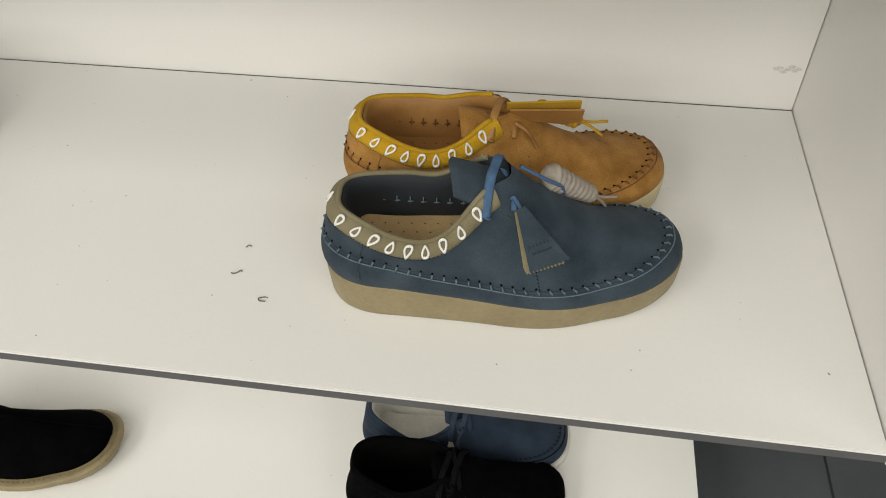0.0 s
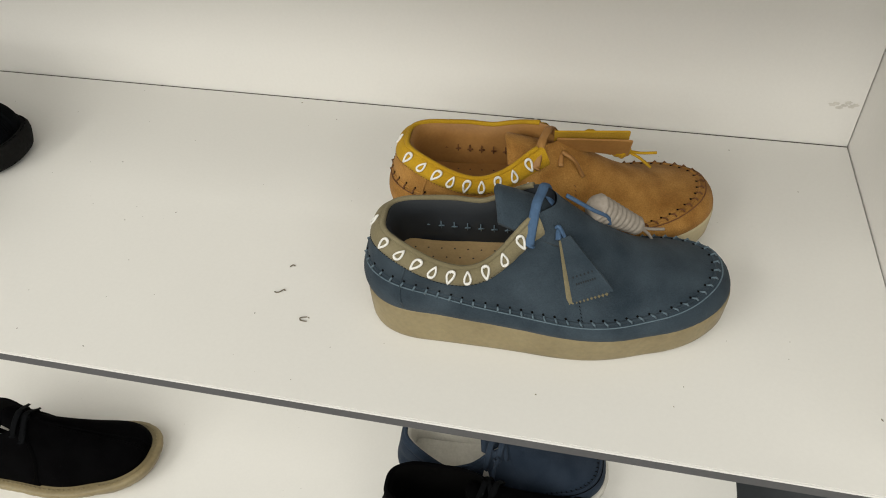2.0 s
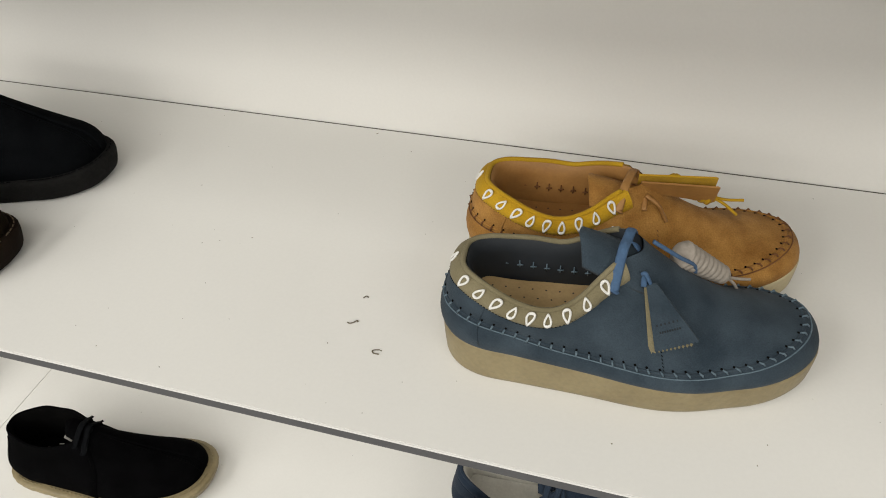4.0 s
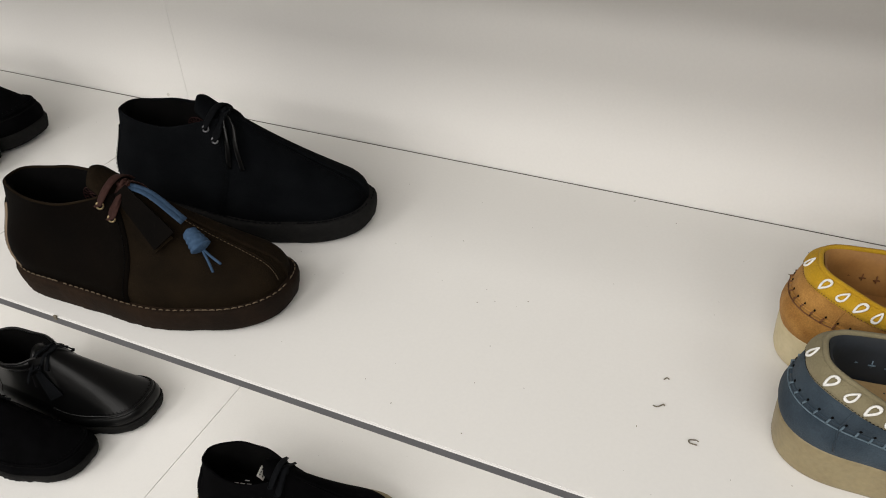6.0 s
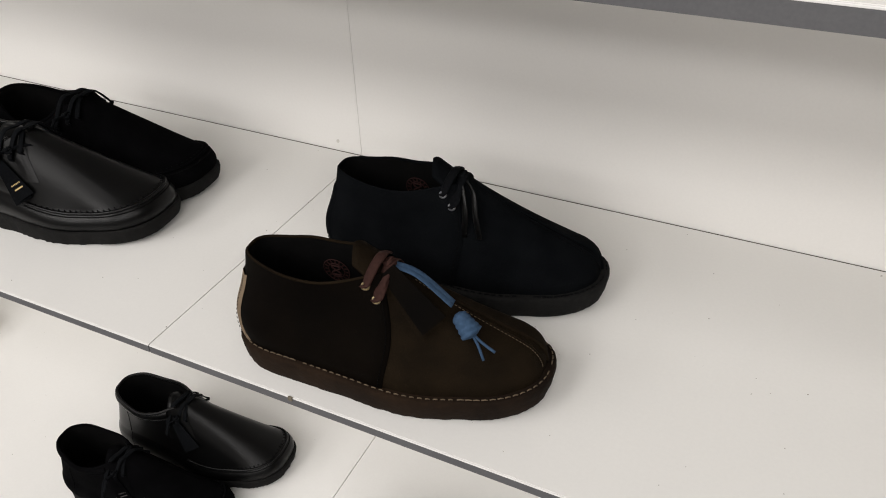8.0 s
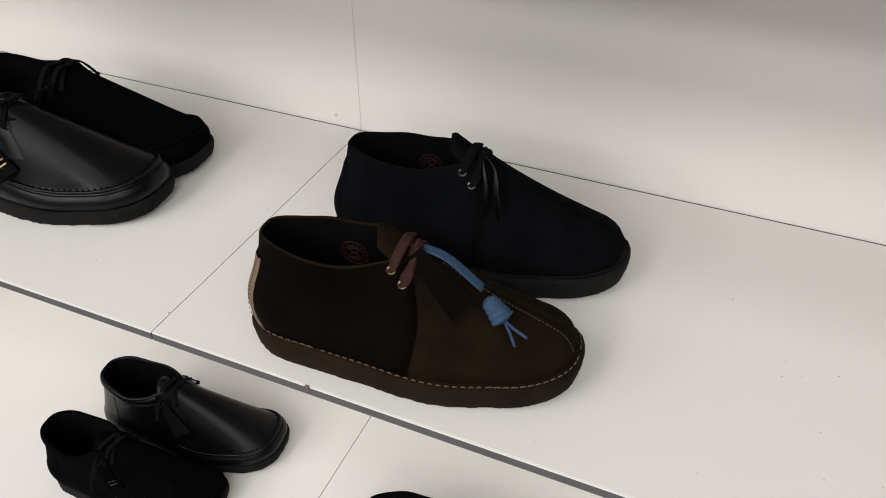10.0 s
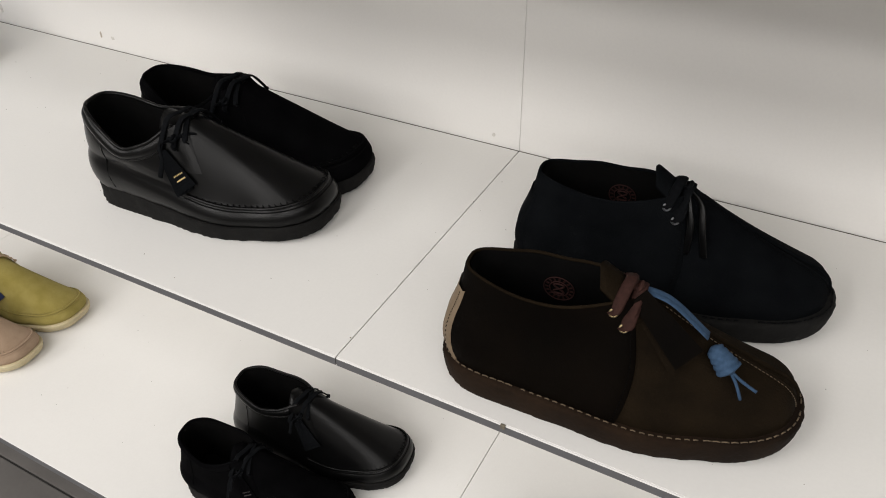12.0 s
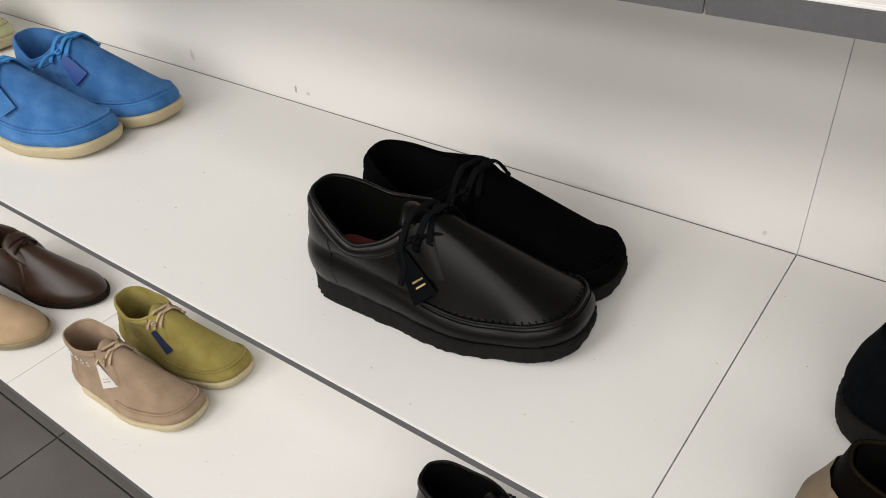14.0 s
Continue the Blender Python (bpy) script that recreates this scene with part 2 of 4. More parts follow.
# ---- the shoe: a sheet from the sole's outline over the seam line to the opening ----
class Last:
    NP = 96

    def __init__(self, L=0.287, W=0.104, side=1, heel=0.026, fore=0.020, spring=0.004,
                 width=((0, 0.74), (0.2, 0.72), (0.38, 0.74), (0.66, 1.0), (0.85, 0.93), (1, 0.84)),
                 toe=0.2, heelround=0.16, power=2.3,
                 seam_z=((0, 0.03), (0.5, 0.03), (1, 0.03)), seam_in=((0, 0.002), (1, 0.006)),
                 mouth=(0.012, 0.145), mouth_w=((0, 0.055), (0.4, 0.06), (0.8, 0.05), (1, 0.036)),
                 mouth_z=((0, 0.085), (0.45, 0.066), (0.8, 0.086), (1, 0.09)),
                 vamp=0.008, flank=0.0, bulge=0.004, smooth=0, q=1.8, inset=0.0, bed=0.016, far=((0, 0), (1, 0)), even=14):
        self.L, self.W, self.side, self.heel, self.fore, self.spring = L, W, side, heel, fore, spring
        self.width, self.toe, self.heelround, self.power = width, toe, heelround, power
        self.seam_z, self.seam_in = seam_z, seam_in      # the seam line: height over the sole, inset
        self.mouth, self.mouth_w, self.mouth_z = mouth, mouth_w, mouth_z
        self.vamp, self.flank, self.bulge, self.smooth, self.q, self.inset, self.bed = vamp, flank, bulge, smooth, q, inset, bed
        self.even = even
        self.far = far      # extra height of the opening's inner side
        self.build()

    def half(self, s):
        w = self.W / 2 * ease(self.width, s)
        p = self.power
        if s < self.heelround:
            w *= max(0.0, 1 - (1 - s / self.heelround) ** p) ** (1 / p)
        if s > 1 - self.toe:
            w *= max(0.0, 1 - ((s - 1 + self.toe) / self.toe) ** p) ** (1 / p)
        return w

    def shift(self, s):
        return self.side * (0.046 * max(0, s - 0.5) ** 1.5 - 0.007 * math.sin(math.pi * min(1, s / 0.78)))

    def outline(self, f, grow=0.0):
        s = (1 + math.cos(f)) / 2
        y = self.half(s) * (1 if f >= 0 else -1)
        x = s * self.L
        if grow:
            y += grow * math.sin(f)
            x += grow * math.cos(f)
        return Vector((x, y + self.shift(s), 0))

    def sole_top(self, s):
        return self.heel + (self.fore - self.heel) * min(1, max(0, (s - 0.2) / 0.5)) + self.rise(s)

    def rise(self, s):
        return self.spring * max(0, (s - 0.62) / 0.38) ** 2

    def build(self):
        n, cols = self.NP, []
        for i in range(n):
            f = -math.pi + 2 * math.pi * (i + 0.5) / n
            s = (1 + math.cos(f)) / 2
            out = Vector((math.cos(f) * 0.6, math.sin(f), 0)).normalized()
            O = self.outline(f) - out * self.inset
            O.z = self.sole_top(s) - 0.002
            A = self.outline(f) - out * ease(self.seam_in, s)
            A.z = self.sole_top(s) + ease(self.seam_z, s)
            g = math.copysign(math.pi * (abs(f) / math.pi) ** self.q, f)
            so = (1 + math.cos(g)) / 2
            x0, x1 = self.mouth
            C = Vector((x0 + (x1 - x0) * so, 0, ease(self.mouth_z, so)))
            if f > 0:
                C.z += ease(self.far, so)
            e = abs(math.sin(g)) ** 0.6
            C.y = math.copysign(ease(self.mouth_w, so) / 2 * e, f) + self.shift(C.x / self.L)
            fw = max(0, min(1, (s - 0.3) / 0.45))
            col = []
            for k in range(7):
                t = k / 6
                col.append(O.lerp(A, t) + out * (self.bulge * math.sin(math.pi * t) ** 0.8))
            for k in range(1, 15):
                t = k / 14
                b = math.sin(math.pi * t)
                col.append(A.lerp(C, t) + Vector((0, 0, self.vamp * fw * b)) + out * (self.flank * (1 - fw) * b))
            for _ in range(self.smooth):
                col = [col[0]] + [col[k] * 0.5 + (col[k - 1] + col[k + 1]) * 0.25 for k in range(1, len(col) - 1)] + [col[-1]]
            cols.append(col)
        self.cols, self.rings = cols, len(cols[0])
        # even out the creases of the vamp, less towards the seam and the opening
        mid = range(n // 4, 3 * n // 4)
        for _ in range(self.even):
            old = [list(c) for c in cols]
            for k in range(7, self.rings - 1):
                w = 0.5 * min(1, (k - 6) / 2, (self.rings - 1 - k) / 3)
                for i in mid:
                    cols[i][k] = old[i][k].lerp((old[i - 1][k] + old[i + 1][k] + old[i][k - 1] + old[i][k + 1]) / 4, w)
        self.SEAM = 6

    def at(self, deg, v, lift=0.0):
        """The place on the upper at an angle (0 the toe, 180 the heel) and a ring number."""
        n = self.NP
        u = (deg + 180) / 360 * n - 0.5
        i, fu = math.floor(u), u - math.floor(u)
        k = min(self.rings - 2, max(0, int(v)))
        fv = v - k
        a, b = self.cols[i % n], self.cols[(i + 1) % n]
        p = (a[k].lerp(a[k + 1], fv)).lerp(b[k].lerp(b[k + 1], fv), fu)
        if lift:
            p = p + self.normal(deg, v) * lift
        return p

    def normal(self, deg, v):
        d1 = self.at(deg + 2, v) - self.at(deg - 2, v)
        d2 = self.at(deg, min(self.rings - 1.01, v + 0.4)) - self.at(deg, max(0, v - 0.4))
        nn = d1.cross(d2)
        return nn.normalized() if nn.length > 1e-12 else Vector((0, 0, 1))

    def gap(self, deg, v):
        """Metres from one ring to the next."""
        return max(1e-4, (self.at(deg, min(self.rings - 1.01, v + 0.5)) - self.at(deg, max(0, v - 0.5))).length)

    def below(self, deg, dist):
        """The ring number that lies so many metres under the opening's edge."""
        v = self.rings - 1.01
        p, acc = self.at(deg, v), 0.0
        while acc < dist and v > 2:
            v -= 0.1
            q = self.at(deg, v)
            acc += (q - p).length
            p = q
        return v

    def strip(self, degs, v0, v1, lift, steps=5, puff=0.0):
        """A band of the surface, lifted from it."""
        bm, rows = bmesh.new(), []
        for k in range(steps + 1):
            t = k / steps
            rows.append([self.at(d, v0(d) + (v1(d) - v0(d)) * t, lift * (0.1 if k in (0, steps) else 1) + puff * math.sin(math.pi * t)) for d in degs])
        grid(bm, rows)
        return bm


def shoe_body(thing, last, upper, lining, sole, insole, rim=None, welt=0.002, sole_ribs=0.0, rim_r=0.0018, footbed_dots=False, heel_welt=1.0, taper=0.0):
    """Sole, upper, lining, insole and edge of the opening."""
    n = last.NP
    bm = bmesh.new()
    grid(bm, [[last.cols[i][k] for i in range(n)] for k in range(last.rings)], True)
    up = part("upper", bm, upper, thing)
    # lining: from the edge down to the footbed
    bm, rows = bmesh.new(), []
    tops = [last.cols[i][-1] for i in range(n)]
    mid = sum((p for p in tops), Vector()) / n
    x0, x1 = last.mouth
    for t, inset in ((0, 0.0), (0.06, 0.003), (0.35, 0.0035), (0.7, 0.003), (1, 0.004)):
        row = []
        for p in tops:
            q = p.copy()
            q.z = p.z * (1 - t) + (last.heel + last.bed - 0.002) * t
            w = last.half(max(0.03, min(0.95, p.x / last.L))) - 0.007
            side = p.y - last.shift(p.x / last.L)
            wide = math.copysign(min(w, abs(side) * 1.25 + 0.002), side)
            q.y += (wide - side) * t - math.copysign(min(inset, abs(side) * 0.5), side) * (1 - t)
            q.x += 0.004 * (1 if p.x < mid.x else -1) * min(1, t * 8 + 0.5) * abs(p.x - mid.x) / (x1 - x0) * 2
            if p.x > mid.x:
                q.x += 0.05 * t * (p.x - mid.x) / (x1 - x0) * 2
            row.append(q)
        rows.append(row)
    grid(bm, rows, True)
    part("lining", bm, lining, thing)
    # footbed
    bm = bmesh.new()
    ring = [bm.verts.new(Vector((0.010 + p.x * 0.60, p.y * 0.76 + last.shift(p.x / last.L) * 0.1, last.heel + last.bed))) for p in (last.outline(-math.pi + 2 * math.pi * i / 48) for i in range(48))]
    bm.faces.new(ring)
    bed = part("insole", bm, insole, thing)
    if footbed_dots:
        bm = bmesh.new()
        for a in range(10):
            for b in range(5):
                bmesh.ops.create_circle(bm, cap_ends=True, segments=8, radius=0.0008, matrix=Matrix.Translation((0.035 + a * 0.0105 + (b % 2) * 0.005, (b - 2) * 0.010 + last.shift(0.3), last.heel + last.bed + 0.0004)))
        part("perforation", bm, DARK, bed)
    # sole: upright walls, a worn lower edge, crumbly where the crepe is rough
    bm, rows, m = bmesh.new(), [], 192
    rng = random.Random(11)
    for h, g, k in ((0.0, -0.012, 0), (0.0, -0.0022, 0), (0.05, -0.0008, 0), (0.16, 0.0, 0.25), (0.45, 0.0, 0.7), (0.75, 0.0, 1), (0.92, 0.0, 1), (0.98, -0.0005, 0.9), (1.0, -0.0016, 0.6), (1.0, -0.012, 0)):
        row = []
        for i in range(m):
            f = -math.pi + 2 * math.pi * (i + 0.5) / m
            s = (1 + math.cos(f)) / 2
            w = welt * (heel_welt + (1 - heel_welt) * min(1, max(0, (s - 0.1) / 0.45)))
            p = last.outline(f, g - taper * (1 - h) + w * k + (sole_ribs * rng.uniform(-1, 1) if 0 < h < 1 else 0))
            p.z = last.rise(s) + (last.sole_top(s) - last.rise(s)) * h
            row.append(p)
        rows.append(row)
    vs = grid(bm, rows, True)
    bm.faces.new(vs[0])
    so = part("sole", bm, sole, thing)
    # edge of the opening
    bm = bmesh.new()
    lip = [p for p in tops[n // 2:] + tops[:n // 2]]
    start = next(i for i, p in enumerate(lip) if p.x < x1 - 0.014)
    stop = len(lip) - next(i for i, p in enumerate(lip[::-1]) if p.x < x1 - 0.014)
    tube(bm, lip[start:stop], rim_r, sides=6)
    part("topline", bm, rim or upper, thing)
    return up, so


def stitches(last, mat, thing, degs, v, length=0.004, r=0.0006, along=False, name="stitching", lift=0.0006, lean=0.0):
    """A row of single stitches of that length, across the seam or along it, joined in one part."""
    bm = bmesh.new()
    for d in degs:
        if along:
            pts = [last.at(d - length, v, lift * 0.3), last.at(d, v, lift * 1.6), last.at(d + length, v, lift * 0.3)]
        else:
            h = length / 2 / last.gap(d, v)
            pts = [last.at(d - lean, v - h, lift * 0.2), last.at(d, v, lift * 2.2), last.at(d + lean, v + h, lift * 0.2)]
        tube(bm, pts, r, sides=5)
    return part(name, bm, mat, thing)


def run(last, deg_a, deg_b, v, step):
    """Angles at even distances along a ring."""
    out, d, acc = [], deg_a, 0.0
    p = last.at(d, v)
    while d < deg_b:
        d += 0.5
        q = last.at(d, v)
        acc += (q - p).length
        p = q
        if acc >= step:
            out.append(d)
            acc = 0.0
    return out


def tongue(last, mat, thing, x_front, x_back, z_front, z_back, width, drop=0.008, curl=0.0, thick=0.003):
    bm = bmesh.new()
    for side in (0, 1):
        rows = []
        for k in range(9):
            t = k / 8
            x = x_front + (x_back - x_front) * t
            z = z_front + (z_back - z_front) * t ** 0.8 + curl * max(0, t - 0.7) ** 2 - side * thick
            w = width * (0.75 + 0.25 * math.sin(math.pi * (0.15 + 0.7 * t)))
            rows.append([Vector((x + 0.004 * abs(u) * t, u * w / 2 + last.shift(x / last.L), z - drop * u * u)) for u in (j / 6 - 1 for j in range(13))])
        vs = grid(bm, rows)
        if side == 0:
            top = vs
        else:
            edge = lambda g: [r[0] for r in g] + g[-1][1:] + [r[-1] for r in g[::-1]][1:]
            a, b = edge(top), edge(vs)
            for i in range(len(a) - 1):
                bm.faces.new((a[i], a[i + 1], b[i + 1], b[i]))
    return part("tongue", bm, mat, thing)


def lace(points, mat, thing, r=0.0022, flat=0.45, name="lace", up=(0, 0, 1)):
    bm = bmesh.new()
    tube(bm, smooth_path(points, 7), r, flat, up)
    return part(name, bm, mat, thing)


def eyelet(p, nrm, r, mat, thing):
    bm = bmesh.new()
    a = nrm.orthogonal().normalized()
    b = nrm.cross(a)
    tube(bm, [p + nrm * 0.0008 + a * r * math.cos(q) + b * r * math.sin(q) for q in (2 * math.pi * k / 14 for k in range(14))], r * 0.32, closed=True, sides=6)
    return part("eyelet", bm, mat, thing)


def hang_tag(thing, m, mats, w_top, w_bot, length, bars, zig=True, spread=0.004, name="hang_tag"):
    """A leather fob of two leaves with pinked ends; bars stand for the small print."""
    first = None
    for k, mat in enumerate(mats):
        pts = [(-w_top / 2, 0), (-w_bot / 2, -length)]
        teeth = 11 if zig else 1
        for i in range(1, teeth * 2):
            pts.append((-w_bot / 2 + w_bot * i / (teeth * 2), -length - (0.0016 if i % 2 and zig else 0)))
        pts += [(w_bot / 2, -length), (w_top / 2, 0)]
        bm = bmesh.new()
        plate(bm, pts, 0.0016, m @ pose(-0.0025 * k, -0.002 * k, -spread * k, 0, 0, -3 * k))
        ob = part(name, bm, mat, thing, smooth=False)
        if k == 0:
            first = ob
    if bars:
        bm = bmesh.new()
        for row, (y, wide, n) in enumerate(((0.62, 0.55, 6), (0.74, 0.5, 9))):
            for i in range(n):
                c = (i + 0.5) / n - 0.5
                plate(bm, [(-0.0006, -0.0008), (0.0004, -0.0008), (0.0006, 0.0008), (-0.0004, 0.0008)], 0.0002, m @ pose(c * w_bot * wide, -length * y, 0.00095))
        part("print_bar", bm, bars, first, smooth=False)
    return first


def place(thing, heel, toe, z):
    d = Vector(toe) - Vector(heel)
    thing.matrix_basis = pose(heel[0], heel[1], z, 0, 0, math.degrees(math.atan2(d.y, d.x)))


# ---- structure ----
def board(name, x0, x1, z, thick, y0, y1, label):
    t = new(name)
    tagged(t, label, "shelf", "shelf boards")
    g = 0.00065
    bm = bmesh.new()
    box(bm, x0 + g, x1 - g, y0 + 0.0016, y1, z - thick, z)
    part("board_top", bm, WHITE, t, smooth=False)
    bm = bmesh.new()
    box(bm, x0 + g, x1 - g, y0 - 0.0004, y0 + 0.0014, z - thick - 0.0002, z - 0.0018)
    part("edge_band", bm, EDGE, t, "grey plastic edge band", smooth=False)
    bm = bmesh.new()
    box(bm, x0 + g, x1 - g, y0, y0 + 0.0016, z - 0.0018, z - 0.0003, 0.0004)
    part("edge_chamfer", bm, LIP, t, smooth=False)
    bm = bmesh.new()
    box(bm, x0 + g, x1 - g, y1, y1 + 0.0016, z - 0.010, z + 0.0001)
    part("back_joint", bm, JOINT, t, "dark joint against the back panel", smooth=False)
    return t


for x0, x1 in ((-2.4, -1.2), (-1.2, 0.0), (0.0, 1.2)):
    board("shelf_board", x0, x1, 0.0, 0.0092, 0.0, DEPTH - 0.0020, "white melamine display shelf with a grey front edge")
    board("shelf_board", x0, x1, Z_LOW, 0.016, -0.012, DEPTH - 0.0020, "white melamine bottom shelf with a grey front edge")
    board("shelf_board", x0, x1, Z_UP, 0.0128, 0.0, DEPTH - 0.0020, "white melamine upper shelf with a grey front edge")
    bm = bmesh.new()
    box(bm, x0 + 0.001, x1 - 0.001, 0.03, 0.045, Z_FLOOR, Z_LOW - 0.017)
    tagged(part("plinth", bm, DARK, smooth=False), "dark recessed plinth under the bottom shelf", "plinth", "plinths", "structure")
for x0, x1 in ((-2.4, 0.0), (0.0, 1.2)):
    bm = bmesh.new()
    box(bm, x0 + 0.00025, x1 - 0.00025, DEPTH, DEPTH + 0.018, Z_FLOOR, 1.3)
    tagged(part("back_panel", bm, WALLW, smooth=False), "white back panel of the shelving, slightly scuffed", "panel", "back panels", "structure")
bm = bmesh.new()
box(bm, 1.2008, 1.2188, 0.0, DEPTH + 0.018, -0.012, 1.3)
tagged(part("side_panel", bm, WALLW, smooth=False), "white end panel of the shelving", "panel", kind="structure")
bm = bmesh.new()
box(bm, -2.5, 1.2, DEPTH + 0.03, DEPTH + 0.06, Z_FLOOR, 1.3)
tagged(part("wall_behind_panels", bm, EDGE, smooth=False), "grey carcass behind the white panels", "wall", kind="structure")

bm = bmesh.new()
box(bm, -6, 6, -7, 4, Z_FLOOR - 0.1, Z_FLOOR - 0.004)
floor = tagged(part("floor", bm, GROUT, smooth=False), "grey tiled shop floor", "floor", kind="structure")
bm = bmesh.new()
box(bm, -6, 6, -7, 4, Z_CEIL, Z_CEIL + 0.1)
tagged(part("ceiling", bm, PLASTER, smooth=False), "white shop ceiling", "ceiling", kind="structure")
for nm, b in (("wall_south", (-6, 6, -7.1, -7)), ("wall_north", (-6, 6, 4, 4.1)), ("wall_west", (-6.1, -6, -7, 4)), ("wall_east", (6, 6.1, -7, 4))):
    bm = bmesh.new()
    box(bm, *b, Z_FLOOR, Z_CEIL)
    tagged(part(nm, bm, PLASTER, smooth=False), "plain painted shop wall", "wall", kind="structure")


def ceiling_light(x, y, sx, sy, watts):
    t = tagged(new("ceiling_light"), "flat white ceiling light panel, lit", "lamp", "ceiling lights")
    t.location = (x, y, Z_CEIL)
    bm = bmesh.new()
    box(bm, -sx / 2 - 0.02, sx / 2 + 0.02, -sy / 2 - 0.02, sy / 2 + 0.02, -0.02, -0.001)
    part("frame", bm, LIP, t, smooth=False)
    data = bpy.data.lights.new("panel", "AREA")
    data.shape, data.size, data.size_y, data.energy, data.color = "RECTANGLE", sx, sy, watts, (1.0, 0.972, 0.885)
    lamp = new("panel_lamp", data)
    lamp.parent = t
    lamp.location = (0, 0, -0.025)


for x in (-3.0, -1.0, 1.0, 3.0):
    for y, w in ((-1.35, 13), (-2.5, 27), (-3.9, 32), (-5.5, 34)):
        ceiling_light(x, y, 1.2, 0.75, w * (1.31 if x < 0 else 0.91))


# ---- footwear helpers ----
def near(last, x, v, sign):
    """The angle at which a ring passes x, on one side of the shoe."""
    a, b = 0.5, 179.5
    for _ in range(24):
        m = (a + b) / 2
        if last.at(sign * m, v).x > x:
            a = m
        else:
            b = m
    return sign * a


def spot(last, deg, v, lift=0.001, turn=0.0, tip=0.0):
    """A pose on the upper: z off the surface, y towards the opening."""
    n = last.normal(deg, v)
    y = last.at(deg, min(last.rings - 1.01, v + 0.7)) - last.at(deg, max(0, v - 0.7))
    y = (y - n * y.dot(n)).normalized()
    x = y.cross(n)
    m = Matrix((x, y, n)).transposed().to_4x4()
    return Matrix.Translation(last.at(deg, v) + n * lift) @ m @ pose(0, 0, 0, tip, 0, turn)


def panel(last, mat, thing, x_edge, v0, v1, lift=0.0012, name="quarter", rows=14, cols=60):
    """A second layer round the heel, from x_edge(v) on one side to the other."""
    bm, out = bmesh.new(), []
    for k in range(rows + 1):
        v = v0 + (v1 - v0) * k / rows
        a = near(last, x_edge(v), v, 1)
        b = 360 + near(last, x_edge(v), v, -1)
        out.append([last.at(a + (b - a) * j / cols, v, lift if 0 < j < cols else -0.0005) for j in range(cols + 1)])
    # a firm cut edge: the last column but one carries the full lift close to the edge
    for row, k in zip(out, range(rows + 1)):
        v = v0 + (v1 - v0) * k / rows
        for j, s in ((1, 1), (cols - 1, -1)):
            d = near(last, x_edge(v) - 0.0012, v, s) + (360 if s < 0 else 0)
            row[j] = last.at(d, v, lift)
    grid(bm, out)
    return part(name, bm, mat, thing)


def ridge(last, mat, thing, path, r, name="seam", lift=0.0):
    bm = bmesh.new()
    tube(bm, [last.at(d, v, lift) for d, v in path], r, sides=6)
    return part(name, bm, mat, thing)


def bundle(thing, a, b, r0, r1, mat, turns=11, tips=True):
    """A spare lace wound into a spindle, with its two tips sticking out."""
    a, b = Vector(a), Vector(b)
    d = (b - a).normalized()
    s = d.orthogonal().normalized()
    u = d.cross(s)
    bm = bmesh.new()
    rows, n = [], turns * 6
    for k in range(n + 1):
        t, row = k / n, []
        end = min(1, 0.35 + 6 * t, 0.35 + 6 * (1 - t))
        for j in range(18):
            q = 2 * math.pi * j / 18
            w = (t * turns + j / 18 * 0.9) % 1.0
            r = (r0 + (r1 - r0) * t) * end * (0.90 + 0.14 * abs(math.sin(math.pi * w)) ** 0.6)
            row.append(a.lerp(b, t) + (s * math.cos(q) + u * math.sin(q)) * r)
        rows.append(row)
    vs = grid(bm, rows, True)
    bm.faces.new(vs[0])
    bm.faces.new(vs[-1])
    ob = part("wound_lace", bm, mat, thing)
    if tips:
        for k in (-1, 1):
            bm = bmesh.new()
            tube(bm, smooth_path([b - d * 0.004, b + d * 0.008 + s * 0.002 * k, b + d * 0.020 + s * 0.006 * k + u * 0.003 * k], 4), 0.0012)
            part("lace_tip", bm, mat, ob)
    return ob


def drop(parent, m, size):
    """An embroidered teardrop: an outline with a heavier round end."""
    pts = []
    for k in range(18):
        q = 2 * math.pi * k / 18
        w = 0.36 * math.sin(q) * (math.sin(q / 2) ** 1.2)
        pts.append(m @ Vector((w * size + 0.12 * size * math.cos(q), 0.55 * size * math.cos(q), 0.0005)))
    bm = bmesh.new()
    tube(bm, pts, size * 0.095, closed=True, sides=5)
    low = [p for p in pts[7:12]]
    tube(bm, [low[0].lerp(low[-1], 0.2), low[2].lerp((low[0] + low[-1]) / 2, 0.35), low[0].lerp(low[-1], 0.8)], size * 0.10, sides=5)
    return part("embroidered_drop", bm, WHITETHREAD, parent)


def bars_on(parent, m, rows, w, h, mat, name="print_bar"):
    """Small print that cannot be read, as bars."""
    bm = bmesh.new()
    for y, n, span in rows:
        for i in range(n):
            x = ((i + 0.5) / n - 0.5) * span
            plate(bm, [(-w / 2, -h / 2), (w / 2, -h / 2), (w / 2, h / 2), (-w / 2, h / 2)], 0.0003, m @ pose(x, y, 0.0004))
    return part(name, bm, mat, parent, smooth=False)


